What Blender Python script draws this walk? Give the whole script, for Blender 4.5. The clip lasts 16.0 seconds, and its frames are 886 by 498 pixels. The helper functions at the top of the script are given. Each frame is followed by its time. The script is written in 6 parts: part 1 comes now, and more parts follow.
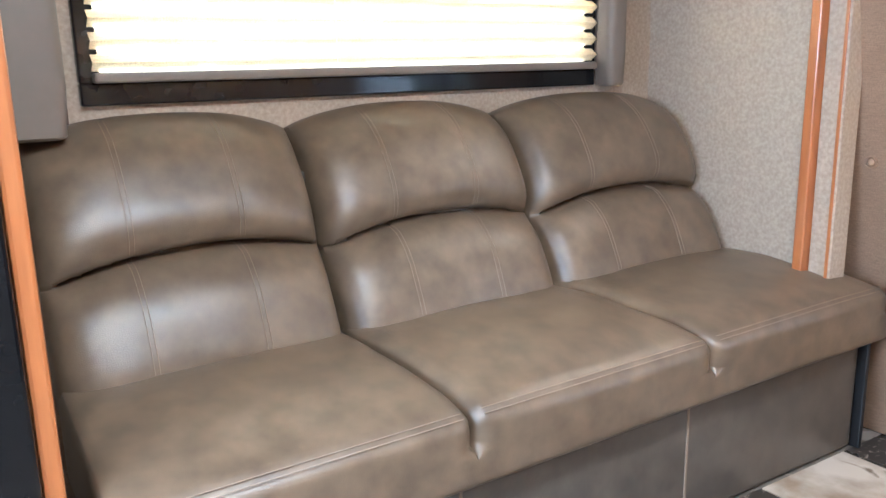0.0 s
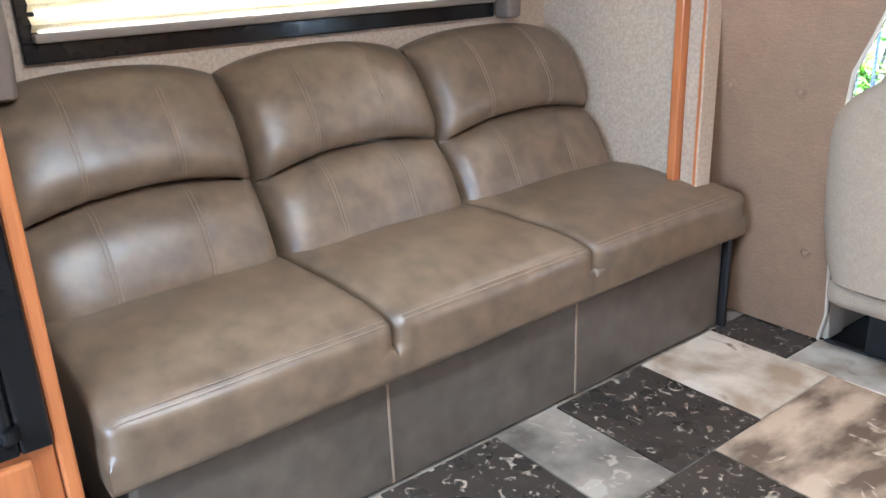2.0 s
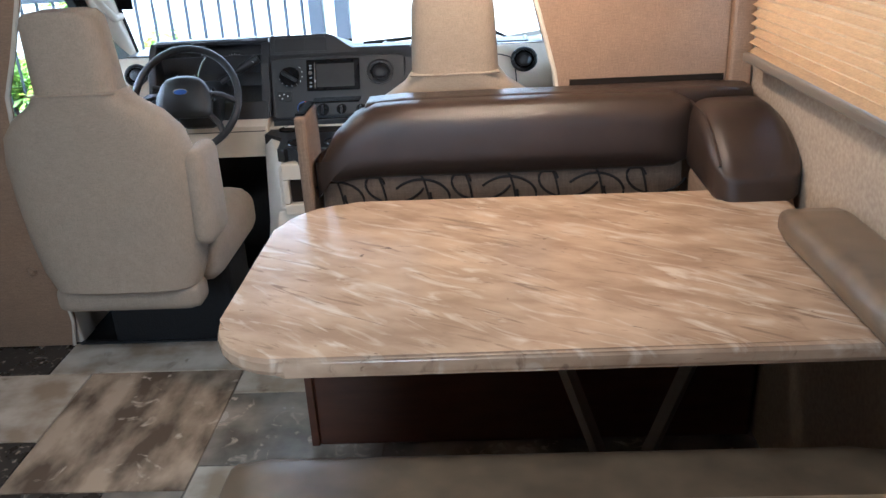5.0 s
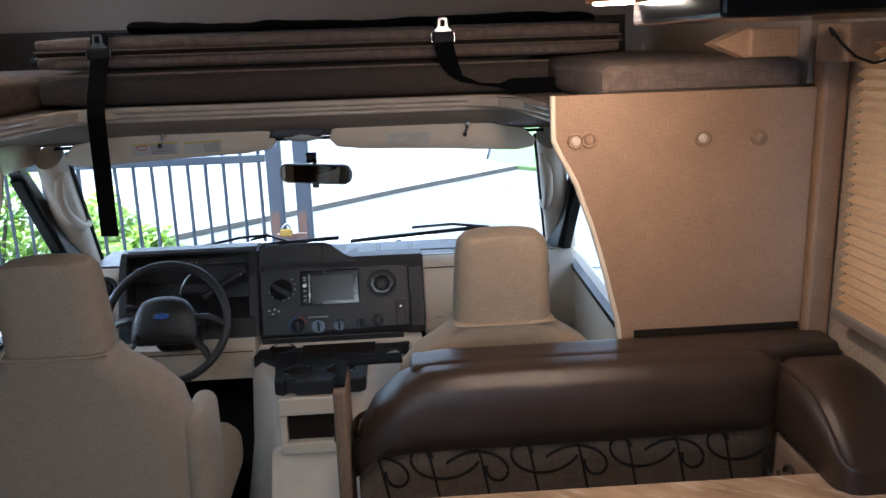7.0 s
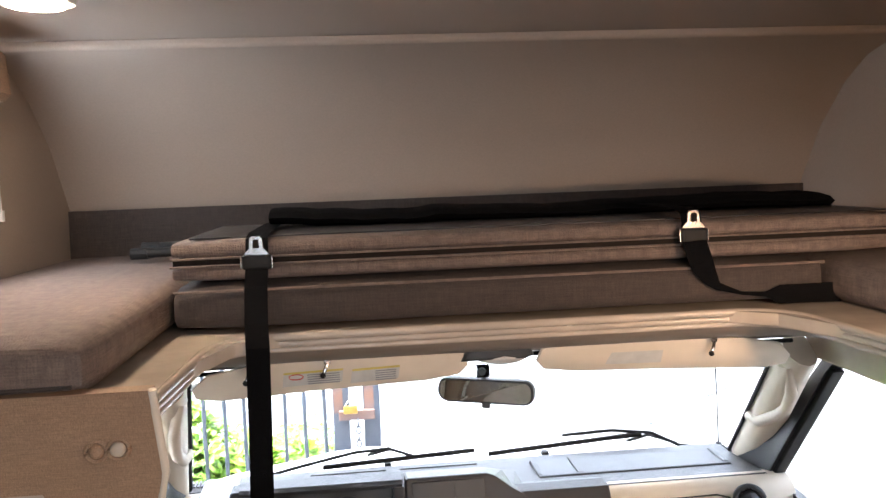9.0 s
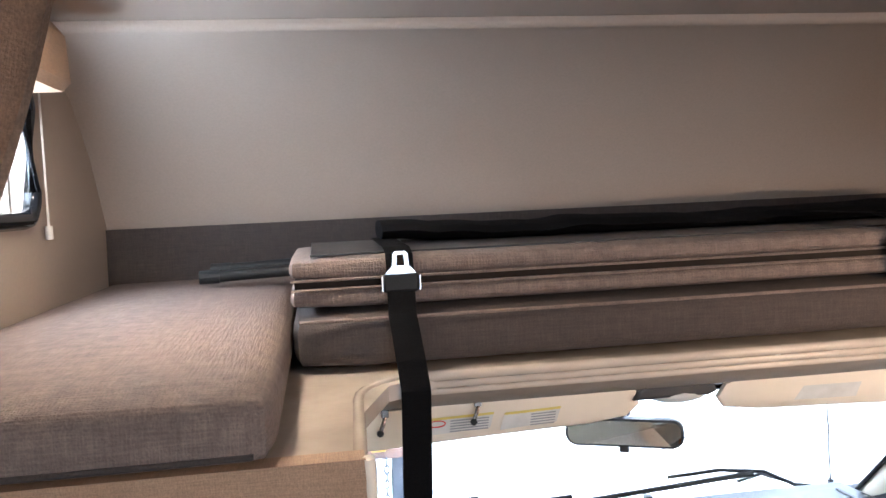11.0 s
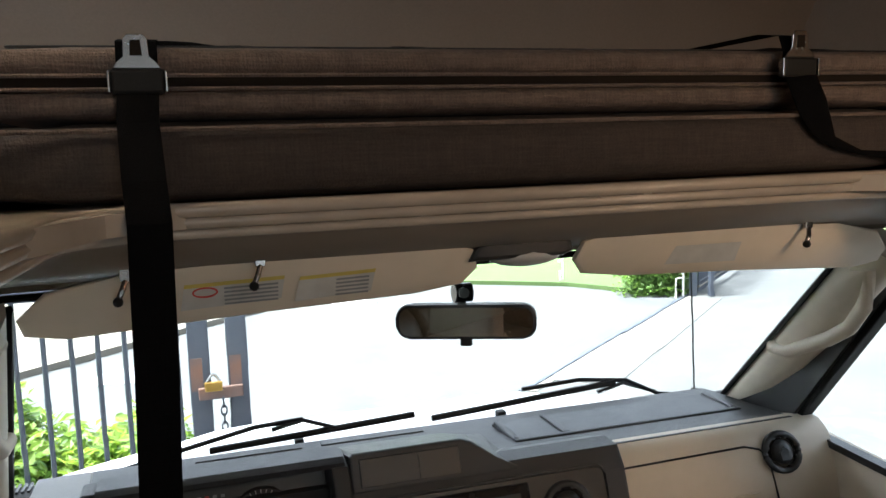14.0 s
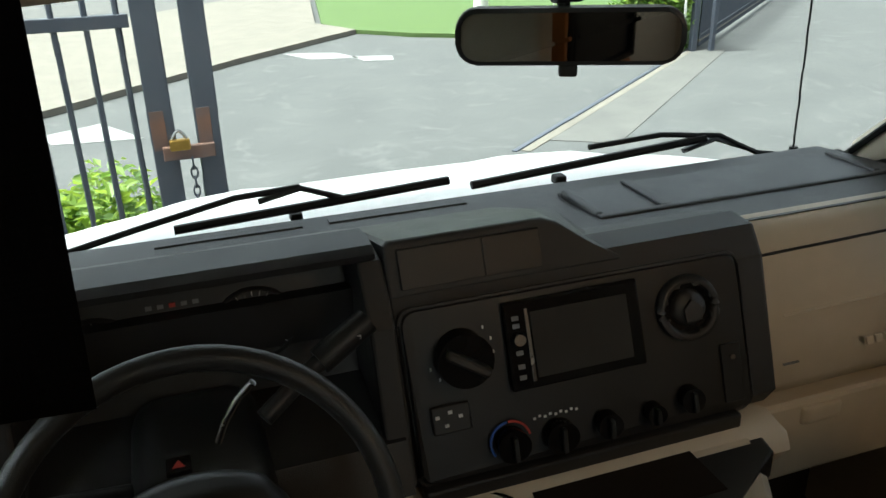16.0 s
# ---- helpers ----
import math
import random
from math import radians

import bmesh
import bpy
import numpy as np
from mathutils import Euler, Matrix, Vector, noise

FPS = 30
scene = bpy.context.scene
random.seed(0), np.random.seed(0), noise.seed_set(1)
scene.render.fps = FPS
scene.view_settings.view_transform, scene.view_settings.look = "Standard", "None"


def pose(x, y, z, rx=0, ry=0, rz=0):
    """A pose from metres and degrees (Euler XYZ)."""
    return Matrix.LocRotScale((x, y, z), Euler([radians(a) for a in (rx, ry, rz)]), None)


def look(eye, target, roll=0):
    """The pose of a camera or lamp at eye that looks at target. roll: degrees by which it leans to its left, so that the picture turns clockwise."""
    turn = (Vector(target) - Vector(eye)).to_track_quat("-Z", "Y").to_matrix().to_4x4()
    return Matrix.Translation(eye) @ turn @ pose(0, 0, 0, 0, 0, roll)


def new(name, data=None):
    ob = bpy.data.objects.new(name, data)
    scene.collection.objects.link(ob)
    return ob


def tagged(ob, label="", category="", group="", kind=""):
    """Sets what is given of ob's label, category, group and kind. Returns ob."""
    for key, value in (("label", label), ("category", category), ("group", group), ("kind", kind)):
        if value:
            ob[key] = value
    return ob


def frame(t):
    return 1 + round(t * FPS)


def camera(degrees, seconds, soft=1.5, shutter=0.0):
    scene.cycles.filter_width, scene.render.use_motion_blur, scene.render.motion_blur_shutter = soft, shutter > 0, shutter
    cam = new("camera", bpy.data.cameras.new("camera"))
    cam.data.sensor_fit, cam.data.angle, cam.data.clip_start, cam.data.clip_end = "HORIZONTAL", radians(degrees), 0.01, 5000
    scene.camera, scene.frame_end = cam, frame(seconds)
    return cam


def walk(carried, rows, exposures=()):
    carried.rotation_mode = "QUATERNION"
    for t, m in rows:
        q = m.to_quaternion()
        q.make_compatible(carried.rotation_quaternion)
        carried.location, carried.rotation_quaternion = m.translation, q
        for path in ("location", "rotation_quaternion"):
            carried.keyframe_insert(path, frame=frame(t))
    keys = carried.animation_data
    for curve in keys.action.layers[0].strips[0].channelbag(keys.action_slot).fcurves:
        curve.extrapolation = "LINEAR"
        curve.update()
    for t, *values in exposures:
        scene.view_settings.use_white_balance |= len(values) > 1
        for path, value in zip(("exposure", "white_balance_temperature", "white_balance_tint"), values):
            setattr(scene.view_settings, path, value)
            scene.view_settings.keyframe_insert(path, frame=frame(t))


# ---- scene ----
cam = camera(57.2, 16.0)
U = 1.15  # metres per unit of the plan
PATH = [
    (0, (0.064, 0.431, 1.028), (-1.586, 1.467, 0.579), -1.2),
    (0.5, (0.010, 0.409, 1.085), (-1.630, 1.408, 0.528), -1.1),
    (1, (0.062, 0.380, 1.127), (-1.566, 1.349, 0.484), -1.2),
    (1.5, (0.164, 0.322, 1.144), (-1.434, 1.320, 0.472), -1.8),
    (2, (0.282, 0.317, 1.156), (-1.214, 1.451, 0.466), -2.4),
    (2.5, (0.372, 0.328, 1.165), (-0.944, 1.654, 0.451), -2.8),
    (3, (0.446, 0.323, 1.171), (-0.622, 1.849, 0.441), -3.7),
    (3.5, (0.511, 0.307, 1.168), (-0.234, 2.007, 0.422), -4.1),
    (4, (0.540, 0.293, 1.168), (0.081, 2.084, 0.406), -4.2),
    (4.2, (0.540, 0.286, 1.168), (0.175, 2.097, 0.402), -4.1),
    (6.3, (0.346, 0.461, 1.370), (0.446, 2.330, 0.664), -1.9),
    (6.5, (0.313, 0.505, 1.382), (0.426, 2.397, 0.744), -2.0),
    (7, (0.224, 0.641, 1.443), (0.350, 2.577, 0.957), -1.9),
    (7.5, (0.109, 0.774, 1.511), (0.229, 2.735, 1.134), -1.8),
    (8, (-0.003, 0.909, 1.555), (0.141, 2.878, 1.238), -1.9),
    (8.5, (-0.112, 1.077, 1.593), (0.064, 3.054, 1.341), -2.0),
    (9, (-0.266, 1.206, 1.602), (-0.073, 3.188, 1.415), -2.1),
    (9.5, (-0.414, 1.299, 1.607), (-0.197, 3.282, 1.454), -2.3),
    (10, (-0.504, 1.401, 1.589), (-0.244, 3.379, 1.457), -2.3),
    (10.2, (-0.529, 1.453, 1.583), (-0.255, 3.431, 1.458), -2.4),
    (12.3, (-0.600, 1.562, 1.561), (-0.208, 3.518, 1.417), -2.3),
    (12.5, (-0.598, 1.571, 1.554), (-0.169, 3.518, 1.403), -2.3),
    (13, (-0.557, 1.602, 1.511), (-0.053, 3.530, 1.345), -2.2),
    (13.5, (-0.476, 1.705, 1.431), (0.075, 3.620, 1.259), -2.1),
    (14, (-0.426, 1.817, 1.365), (0.168, 3.712, 1.127), -1.9),
    (14.5, (-0.431, 1.952, 1.341), (0.181, 3.815, 0.946), -1.3),
    (15, (-0.453, 2.067, 1.301), (0.189, 3.891, 0.789), -1.4),
    (15.5, (-0.428, 2.192, 1.281), (0.212, 3.970, 0.627), -1.8),
    (16, (-0.400, 2.314, 1.220), (0.193, 4.048, 0.418), -1.4),
]
EXPOSURES = [
    (0.0, 5.55, 4750, 5), (2.0, 5.45, 4750, 5), (3.5, 4.4, 4750, 3), (4.2, 4.05, 4800, 3), (6.5, 3.35, 4850, 5), (7.0, 2.8, 4900, 6), (7.5, 2.65, 5050, 8), (8.5, 3.05, 5600, 10), (9.0, 4.2, 5850, 11), (9.5, 4.6, 5850, 11),
    (10.0, 4.65, 5500, 9), (12.5, 4.5, 5200, 7), (13.0, 4.15, 5250, 6), (13.5, 3.3, 5400, 6), (14.0, 2.65, 5850, 4), (14.5, 1.85, 6200, 2), (15.0, 1.95, 6300, 0), (15.5, 1.9, 6250, -2), (16.0, 1.65, 6150, -4),
]
walk(cam, [(t, look(Vector(eye) * U, Vector(target) * U, roll)) for t, eye, target, roll in PATH], EXPOSURES)

# ---- light ----
world = bpy.data.worlds.new("sky")
scene.world = world
world.use_nodes = True
wn = world.node_tree.nodes
sky = wn.new("ShaderNodeTexSky")
sky.sky_type = "NISHITA"
sky.sun_disc = False
sky.sun_elevation = radians(68)
sky.sun_rotation = radians(-83)
sky.air_density, sky.dust_density, sky.ozone_density = 0.7, 6.0, 0.6
wn["Background"].inputs["Strength"].default_value = 0.15
haze = wn.new("ShaderNodeHueSaturation")
haze.inputs["Saturation"].default_value = 0.3
world.node_tree.links.new(sky.outputs["Color"], haze.inputs["Color"])
world.node_tree.links.new(haze.outputs["Color"], wn["Background"].inputs["Color"])
sun = new("sun", bpy.data.lights.new("sun", "SUN"))
sun.data.energy, sun.data.angle, sun.data.color = 3.2, radians(12.0), (1.0, 0.97, 0.93)
sun.matrix_world = look((0, 0, 20), (8, -1, 0))


def area(name, at, target, sx, sy, watts, colour):
    lamp = new(name, bpy.data.lights.new(name, "AREA"))
    lamp.data.shape, lamp.data.size, lamp.data.size_y = "RECTANGLE", sx * U, sy * U
    lamp.data.energy, lamp.data.color = watts, colour
    lamp.matrix_world = look(Vector(at) * U, Vector(target) * U)
    return lamp


DAY = (0.93, 0.97, 1.0)
area("dinette_window_daylight", (1.30, 1.5, 1.1), (0, 1.5, 0.9), 1.2, 0.5, 0.2, DAY)
# Fill light added inside the rear end; the rear wall has no window.
area("rear_fill_light", (-0.2, -1.35, 1.15), (-0.4, 1.0, 0.5), 1.2, 0.7, 2.7, DAY)
# Unseen warm fill from above, added without any ceiling fixture.
area("ceiling_fill_light", (0.0, 0.75, 1.86), (0.0, 0.75, 0.0), 0.35, 0.35, 1.7, (1.0, 0.90, 0.76))
area("cabinet_lamp_light", (0.56, 1.86, 1.485), (0.62, 2.1, 1.2), 0.08, 0.05, 1.05, (1.0, 0.62, 0.35))
area("bunk_lamp_light", (-0.78, 2.62, 1.90), (-0.78, 2.75, 1.4), 0.08, 0.08, 0.28, (1.0, 0.82, 0.65))
area("bunk_window_daylight", (-1.13, 2.9, 1.69), (0.2, 3.3, 1.6), 0.38, 0.2, 0.32, DAY)


# ---- materials ----
def mat(name, c1, c2=None, rough=0.5, scale=30.0, bump=0.1, metal=0.0, fine=200.0, stretch=(1, 1, 1), spec=0.5, weave=0.0, coat=0.0, contrast=1.0, turn=0.0, detail=9):
    """Noise of two sizes between two colours, with fine relief; weave adds crossed threads."""
    m = bpy.data.materials.new(name)
    m.use_nodes = True
    n, l = m.node_tree.nodes, m.node_tree.links
    b = n["Principled BSDF"]
    b.inputs["Roughness"].default_value, b.inputs["Metallic"].default_value = rough, metal
    b.inputs["Specular IOR Level"].default_value, b.inputs["Coat Weight"].default_value = spec, coat
    c2 = c2 or tuple(v * 0.8 for v in c1)
    co, mp = n.new("ShaderNodeTexCoord"), n.new("ShaderNodeMapping")
    mp.vector_type, mp.inputs["Scale"].default_value = "TEXTURE", [1 / v for v in stretch]
    mp.inputs["Rotation"].default_value = (0, 0, radians(turn))
    l.new(co.outputs["Object"], mp.inputs["Vector"])
    big, small = n.new("ShaderNodeTexNoise"), n.new("ShaderNodeTexNoise")
    big.inputs["Scale"].default_value, big.inputs["Detail"].default_value = scale, detail
    small.inputs["Scale"].default_value, small.inputs["Detail"].default_value = fine, 3
    for t in (big, small):
        l.new(mp.outputs["Vector"], t.inputs["Vector"])
    ramp = n.new("ShaderNodeValToRGB")
    ramp.color_ramp.elements[0].position, ramp.color_ramp.elements[1].position = 0.5 - 0.22 / contrast, 0.5 + 0.22 / contrast
    ramp.color_ramp.elements[0].color, ramp.color_ramp.elements[1].color = (*c2, 1), (*c1, 1)
    l.new(big.outputs["Fac"], ramp.inputs["Fac"])
    colour, height = ramp.outputs["Color"], small.outputs["Fac"]
    if weave:
        waves = []
        for axis in range(3):
            along = n.new("ShaderNodeMapping")
            along.inputs["Scale"].default_value = [0.06 if k == axis else 1.0 for k in range(3)]
            w = n.new("ShaderNodeTexNoise")
            w.inputs["Scale"].default_value, w.inputs["Detail"].default_value = weave, 2
            l.new(co.outputs["Object"], along.inputs["Vector"]), l.new(along.outputs["Vector"], w.inputs["Vector"])
            waves.append(w.outputs["Fac"])
        s1, s2 = n.new("ShaderNodeMath"), n.new("ShaderNodeMath")
        s1.operation = s2.operation = "ADD"
        l.new(waves[0], s1.inputs[0]), l.new(waves[1], s1.inputs[1])
        l.new(s1.outputs[0], s2.inputs[0]), l.new(waves[2], s2.inputs[1])
        dark = n.new("ShaderNodeMix")
        dark.data_type, dark.blend_type = "RGBA", "MULTIPLY"
        fac = n.new("ShaderNodeMapRange")
        fac.inputs["From Min"].default_value, fac.inputs["From Max"].default_value = 1.1, 1.9
        fac.inputs["To Min"].default_value, fac.inputs["To Max"].default_value = 0.72, 1.2
        l.new(s2.outputs[0], fac.inputs["Value"])
        dark.inputs["Factor"].default_value = 1.0
        l.new(colour, dark.inputs["A"]), l.new(fac.outputs["Result"], dark.inputs["B"])
        colour, height = dark.outputs["Result"], s2.outputs[0]
    l.new(colour, b.inputs["Base Color"])
    if bump:
        bp = n.new("ShaderNodeBump")
        bp.inputs["Strength"].default_value, bp.inputs["Distance"].default_value = bump, 0.004
        l.new(height, bp.inputs["Height"]), l.new(bp.outputs["Normal"], b.inputs["Normal"])
    rr = n.new("ShaderNodeMapRange")
    rr.inputs["To Min"].default_value, rr.inputs["To Max"].default_value = rough * 0.8, min(1, rough * 1.2)
    l.new(big.outputs["Fac"], rr.inputs["Value"]), l.new(rr.outputs["Result"], b.inputs["Roughness"])
    return m


LEATHER = mat("sofa_leather", (0.198, 0.142, 0.090), (0.098, 0.070, 0.045), 0.37, 15, 0.18, fine=420, spec=0.75, contrast=0.85, detail=5)
LEATHER_GREY = mat("sofa_base_vinyl", (0.128, 0.108, 0.086), (0.078, 0.066, 0.053), 0.32, 14, 0.16, fine=420, spec=0.6)
LEATHER_DARK = mat("booth_leather", (0.044, 0.028, 0.021), (0.030, 0.020, 0.015), 0.32, 10, 0.25, fine=420)
THREAD = mat("thread", (0.32, 0.25, 0.185), None, 0.8, 300, 0.0)
# Near-black stand-in for the shade inside gaps, slots and hollows.
HOLLOW_SHADE = mat("hollow_shade_black", (0.02, 0.015, 0.012), None, 0.8, 60, 0, spec=0.1)
LINEN = mat("linen_vinyl", (0.315, 0.202, 0.126), (0.265, 0.169, 0.105), 0.62, 14, 0.12, weave=620)
WALLPAPER = mat("speckled_wallpaper", (0.47, 0.385, 0.295), (0.35, 0.275, 0.205), 0.75, 95, 0.2, fine=300, contrast=1.2)
CAP_LINER = mat("cap_headliner", (0.35, 0.285, 0.235), (0.315, 0.255, 0.21), 0.85, 160, 0.15, fine=500)
BUNK_FABRIC = mat("bunk_fabric", (0.185, 0.140, 0.118), (0.115, 0.086, 0.073), 0.95, 40, 0.5, weave=330)
BUNK_DARK = mat("bunk_dark_fabric", (0.060, 0.046, 0.040), (0.042, 0.032, 0.028), 0.95, 40, 0.3, weave=330)
PATTERN = mat("booth_fabric", (0.23, 0.155, 0.105), (0.19, 0.128, 0.086), 0.9, 30, 0.2, weave=300)
SWIRL = mat("swirl_yarn", (0.03, 0.022, 0.018), None, 0.9, 60, 0)
WOOD = mat("honey_maple", (0.48, 0.180, 0.056), (0.33, 0.112, 0.034), 0.30, 7, 0.05, stretch=(6, 6, 0.6), fine=60, coat=0.2)
WOOD_DARK = mat("cherry_panel", (0.085, 0.030, 0.014), (0.055, 0.019, 0.009), 0.35, 6, 0.05, stretch=(1, 4, 6), fine=60)
STONE = mat("marbled_laminate", (0.52, 0.375, 0.255), (0.33, 0.222, 0.145), 0.22, 13, 0.02, stretch=(0.7, 1.5, 2), fine=60, coat=0.3, contrast=1.2, turn=-22)
SEAT_CLOTH = mat("cab_seat_cloth", (0.36, 0.29, 0.22), (0.325, 0.26, 0.195), 0.85, 30, 0.15, weave=900)
CREAM = mat("cab_cream_plastic", (0.66, 0.585, 0.48), (0.61, 0.54, 0.44), 0.48, 20, 0.12, fine=600)
CAB_PAINT = mat("cab_painted_metal", (0.44, 0.38, 0.32), None, 0.25, 12, 0.0)
DASH = mat("graphite_plastic", (0.024, 0.024, 0.026), (0.019, 0.019, 0.021), 0.42, 20, 0.25, fine=700)
DASH_DARK = mat("black_plastic", (0.016, 0.016, 0.017), (0.012, 0.012, 0.013), 0.38, 20, 0.15, fine=700)
WHEEL_GRIP = mat("wheel_grip", (0.027, 0.027, 0.028), (0.021, 0.021, 0.022), 0.30, 20, 0.2, fine=700)
GLOSS_BLACK = mat("gloss_black", (0.008, 0.008, 0.009), None, 0.15, 20, 0.0, spec=0.28)
RUBBER = mat("black_rubber", (0.012, 0.012, 0.012), None, 0.6, 30, 0.1, spec=0.25)
WEBBING = mat("black_webbing", (0.005, 0.005, 0.0055), None, 0.9, 40, 0.3, spec=0.05, weave=500)
CHROME = mat("chrome", (0.36, 0.35, 0.34), None, 0.26, 30, 0.0, metal=1.0)
WHITE_PLASTIC = mat("white_plastic", (0.72, 0.70, 0.66), None, 0.4, 30, 0.0)
PAPER = mat("label_paper", (0.55, 0.55, 0.53), None, 0.6, 30, 0.0)
INK = mat("label_ink", (0.25, 0.26, 0.28), None, 0.7, 30, 0.0)
RED_INK = mat("red_ink", (0.55, 0.05, 0.04), None, 0.6, 30, 0.0)
BLUE_INK = mat("blue_ink", (0.03, 0.10, 0.40), None, 0.5, 30, 0.0)
DIAL_INK = mat("dial_white", (0.85, 0.85, 0.85), None, 0.6, 30, 0.0)
BLACK_GLASS = mat("dark_appliance_panel", (0.010, 0.012, 0.016), (0.006, 0.007, 0.010), 0.22, 18, 0.25, fine=90)
SCREEN = mat("screen_glass", (0.06, 0.059, 0.058), None, 0.2, 8, 0.0, spec=0.2)
FROSTED = mat("frosted_lens", (0.42, 0.42, 0.41), None, 0.3, 8, 0.0)
CARPET = mat("cab_floor_mat", (0.018, 0.018, 0.019), None, 0.9, 60, 0.5)
TAUPE = mat("window_frame_taupe", (0.20, 0.165, 0.135), (0.18, 0.15, 0.12), 0.5, 20, 0.05)
HOOD_PAINT = mat("white_paint", (0.80, 0.82, 0.84), None, 0.30, 4, 0.0, coat=0.5)
CURTAIN = mat("brown_curtain", (0.26, 0.165, 0.105), None, 0.9, 30, 0.3, weave=380)
ASPHALT = mat("asphalt", (0.080, 0.082, 0.081), (0.056, 0.058, 0.058), 0.9, 1.6, 0.4, fine=90)
CONCRETE = mat("concrete", (0.165, 0.150, 0.125), (0.118, 0.108, 0.090), 0.9, 3.5, 0.2, fine=80)
PALE_ASPHALT = mat("worn_asphalt", (0.105, 0.103, 0.096), (0.068, 0.067, 0.064), 0.9, 3.0, 0.4, fine=90)
ROAD_PAINT = mat("road_paint", (0.27, 0.27, 0.265), (0.16, 0.16, 0.158), 0.8, 14, 0.1)
GRASS = mat("grass", (0.068, 0.112, 0.026), (0.044, 0.078, 0.017), 0.9, 14, 0.6, fine=60)
LEAF = mat("leaf", (0.12, 0.20, 0.045), (0.06, 0.115, 0.024), 0.5, 7, 0.0)
LEAF_YOUNG = mat("young_leaf", (0.20, 0.29, 0.045), (0.12, 0.21, 0.034), 0.5, 7, 0.0)
YELLOW_INK = mat("yellow_ink", (0.62, 0.50, 0.12), None, 0.6, 30, 0.0)
IRON = mat("fence_iron", (0.045, 0.055, 0.075), (0.06, 0.065, 0.08), 0.5, 12, 0.1)
RUST = mat("rusty_iron", (0.070, 0.075, 0.088), (0.165, 0.078, 0.045), 0.7, 5, 0.2, contrast=1.2)
BRASS = mat("brass", (0.60, 0.38, 0.10), None, 0.3, 30, 0.0, metal=1.0)
BUTTON = mat("button_vinyl", (0.50, 0.42, 0.34), None, 0.45, 30, 0.05)
STONE_FLOOR = {
    "light": mat("slate_print_light", (0.66, 0.60, 0.51), (0.36, 0.285, 0.205), 0.24, 5.5, 0.04, contrast=1.8),
    "tan": mat("slate_print_tan", (0.48, 0.38, 0.28), (0.13, 0.098, 0.072), 0.24, 5.0, 0.04, stretch=(1.7, 0.8, 1), contrast=1.9),
    "dark": mat("slate_print_dark", (0.055, 0.046, 0.038), (0.035, 0.030, 0.026), 0.28, 9, 0.04),
    "grey": mat("slate_print_grey", (0.36, 0.32, 0.27), (0.12, 0.108, 0.092), 0.26, 5, 0.04, contrast=1.4),
}


def flecks(m, colour, scale, edge, stretch=(1, 1, 1), turn=0.0, soft=0.09):
    """Pale veins over a printed stone."""
    n, l = m.node_tree.nodes, m.node_tree.links
    b = n["Principled BSDF"]
    old = b.inputs["Base Color"].links[0].from_socket
    t = n.new("ShaderNodeTexNoise")
    t.inputs["Scale"].default_value, t.inputs["Detail"].default_value, t.inputs["Distortion"].default_value = scale, 6, 1.6
    co = n.new("ShaderNodeTexCoord")
    mp = n.new("ShaderNodeMapping")
    mp.vector_type = "TEXTURE"
    mp.inputs["Scale"].default_value, mp.inputs["Rotation"].default_value = [1 / v for v in stretch], (0, 0, radians(turn))
    l.new(co.outputs["Object"], mp.inputs["Vector"]), l.new(mp.outputs["Vector"], t.inputs["Vector"])
    r = n.new("ShaderNodeMapRange")
    r.inputs["From Min"].default_value, r.inputs["From Max"].default_value = edge, edge + soft
    l.new(t.outputs["Fac"], r.inputs["Value"])
    x = n.new("ShaderNodeMix")
    x.data_type = "RGBA"
    l.new(r.outputs["Result"], x.inputs["Factor"]), l.new(old, x.inputs["A"])
    x.inputs["B"].default_value = (*colour, 1)
    l.new(x.outputs["Result"], b.inputs["Base Color"])


flecks(STONE_FLOOR["dark"], (0.42, 0.36, 0.29), 24, 0.60)
flecks(STONE_FLOOR["light"], (0.22, 0.17, 0.125), 5, 0.62)
flecks(STONE_FLOOR["tan"], (0.56, 0.47, 0.37), 9, 0.62)
flecks(STONE_FLOOR["grey"], (0.44, 0.38, 0.31), 12, 0.60)
flecks(STONE, (0.60, 0.49, 0.38), 9, 0.54, (0.6, 2.6, 1), -35, 0.16)
flecks(STONE, (0.25, 0.17, 0.115), 11, 0.60, (0.5, 3.4, 1), -32, 0.12)
flecks(STONE, (0.11, 0.07, 0.045), 26, 0.67, (0.7, 2.0, 1), -20)
flecks(ASPHALT, (0.096, 0.097, 0.096), 2.6, 0.56, soft=0.2)


def glass(name, tint, rough=0.0):
    m = bpy.data.materials.new(name)
    m.use_nodes = True
    b = m.node_tree.nodes["Principled BSDF"]
    b.inputs["Base Color"].default_value, b.inputs["Roughness"].default_value = (*tint, 1), rough
    b.inputs["Transmission Weight"].default_value, b.inputs["IOR"].default_value = 1.0, 1.006
    return m


GLASS = glass("window_glass", (0.96, 0.98, 0.97))
MIRROR = mat("mirror", (0.62, 0.64, 0.64), None, 0.02, 5, 0.0, metal=1.0)


def glow(name, colour, strength):
    m = bpy.data.materials.new(name)
    m.use_nodes = True
    b = m.node_tree.nodes["Principled BSDF"]
    b.inputs["Base Color"].default_value = (*colour, 1)
    b.inputs["Emission Color"].default_value, b.inputs["Emission Strength"].default_value = (*colour, 1), strength
    return m


LAMP_ON = glow("lamp_lens_lit", (1.0, 0.72, 0.45), 12)


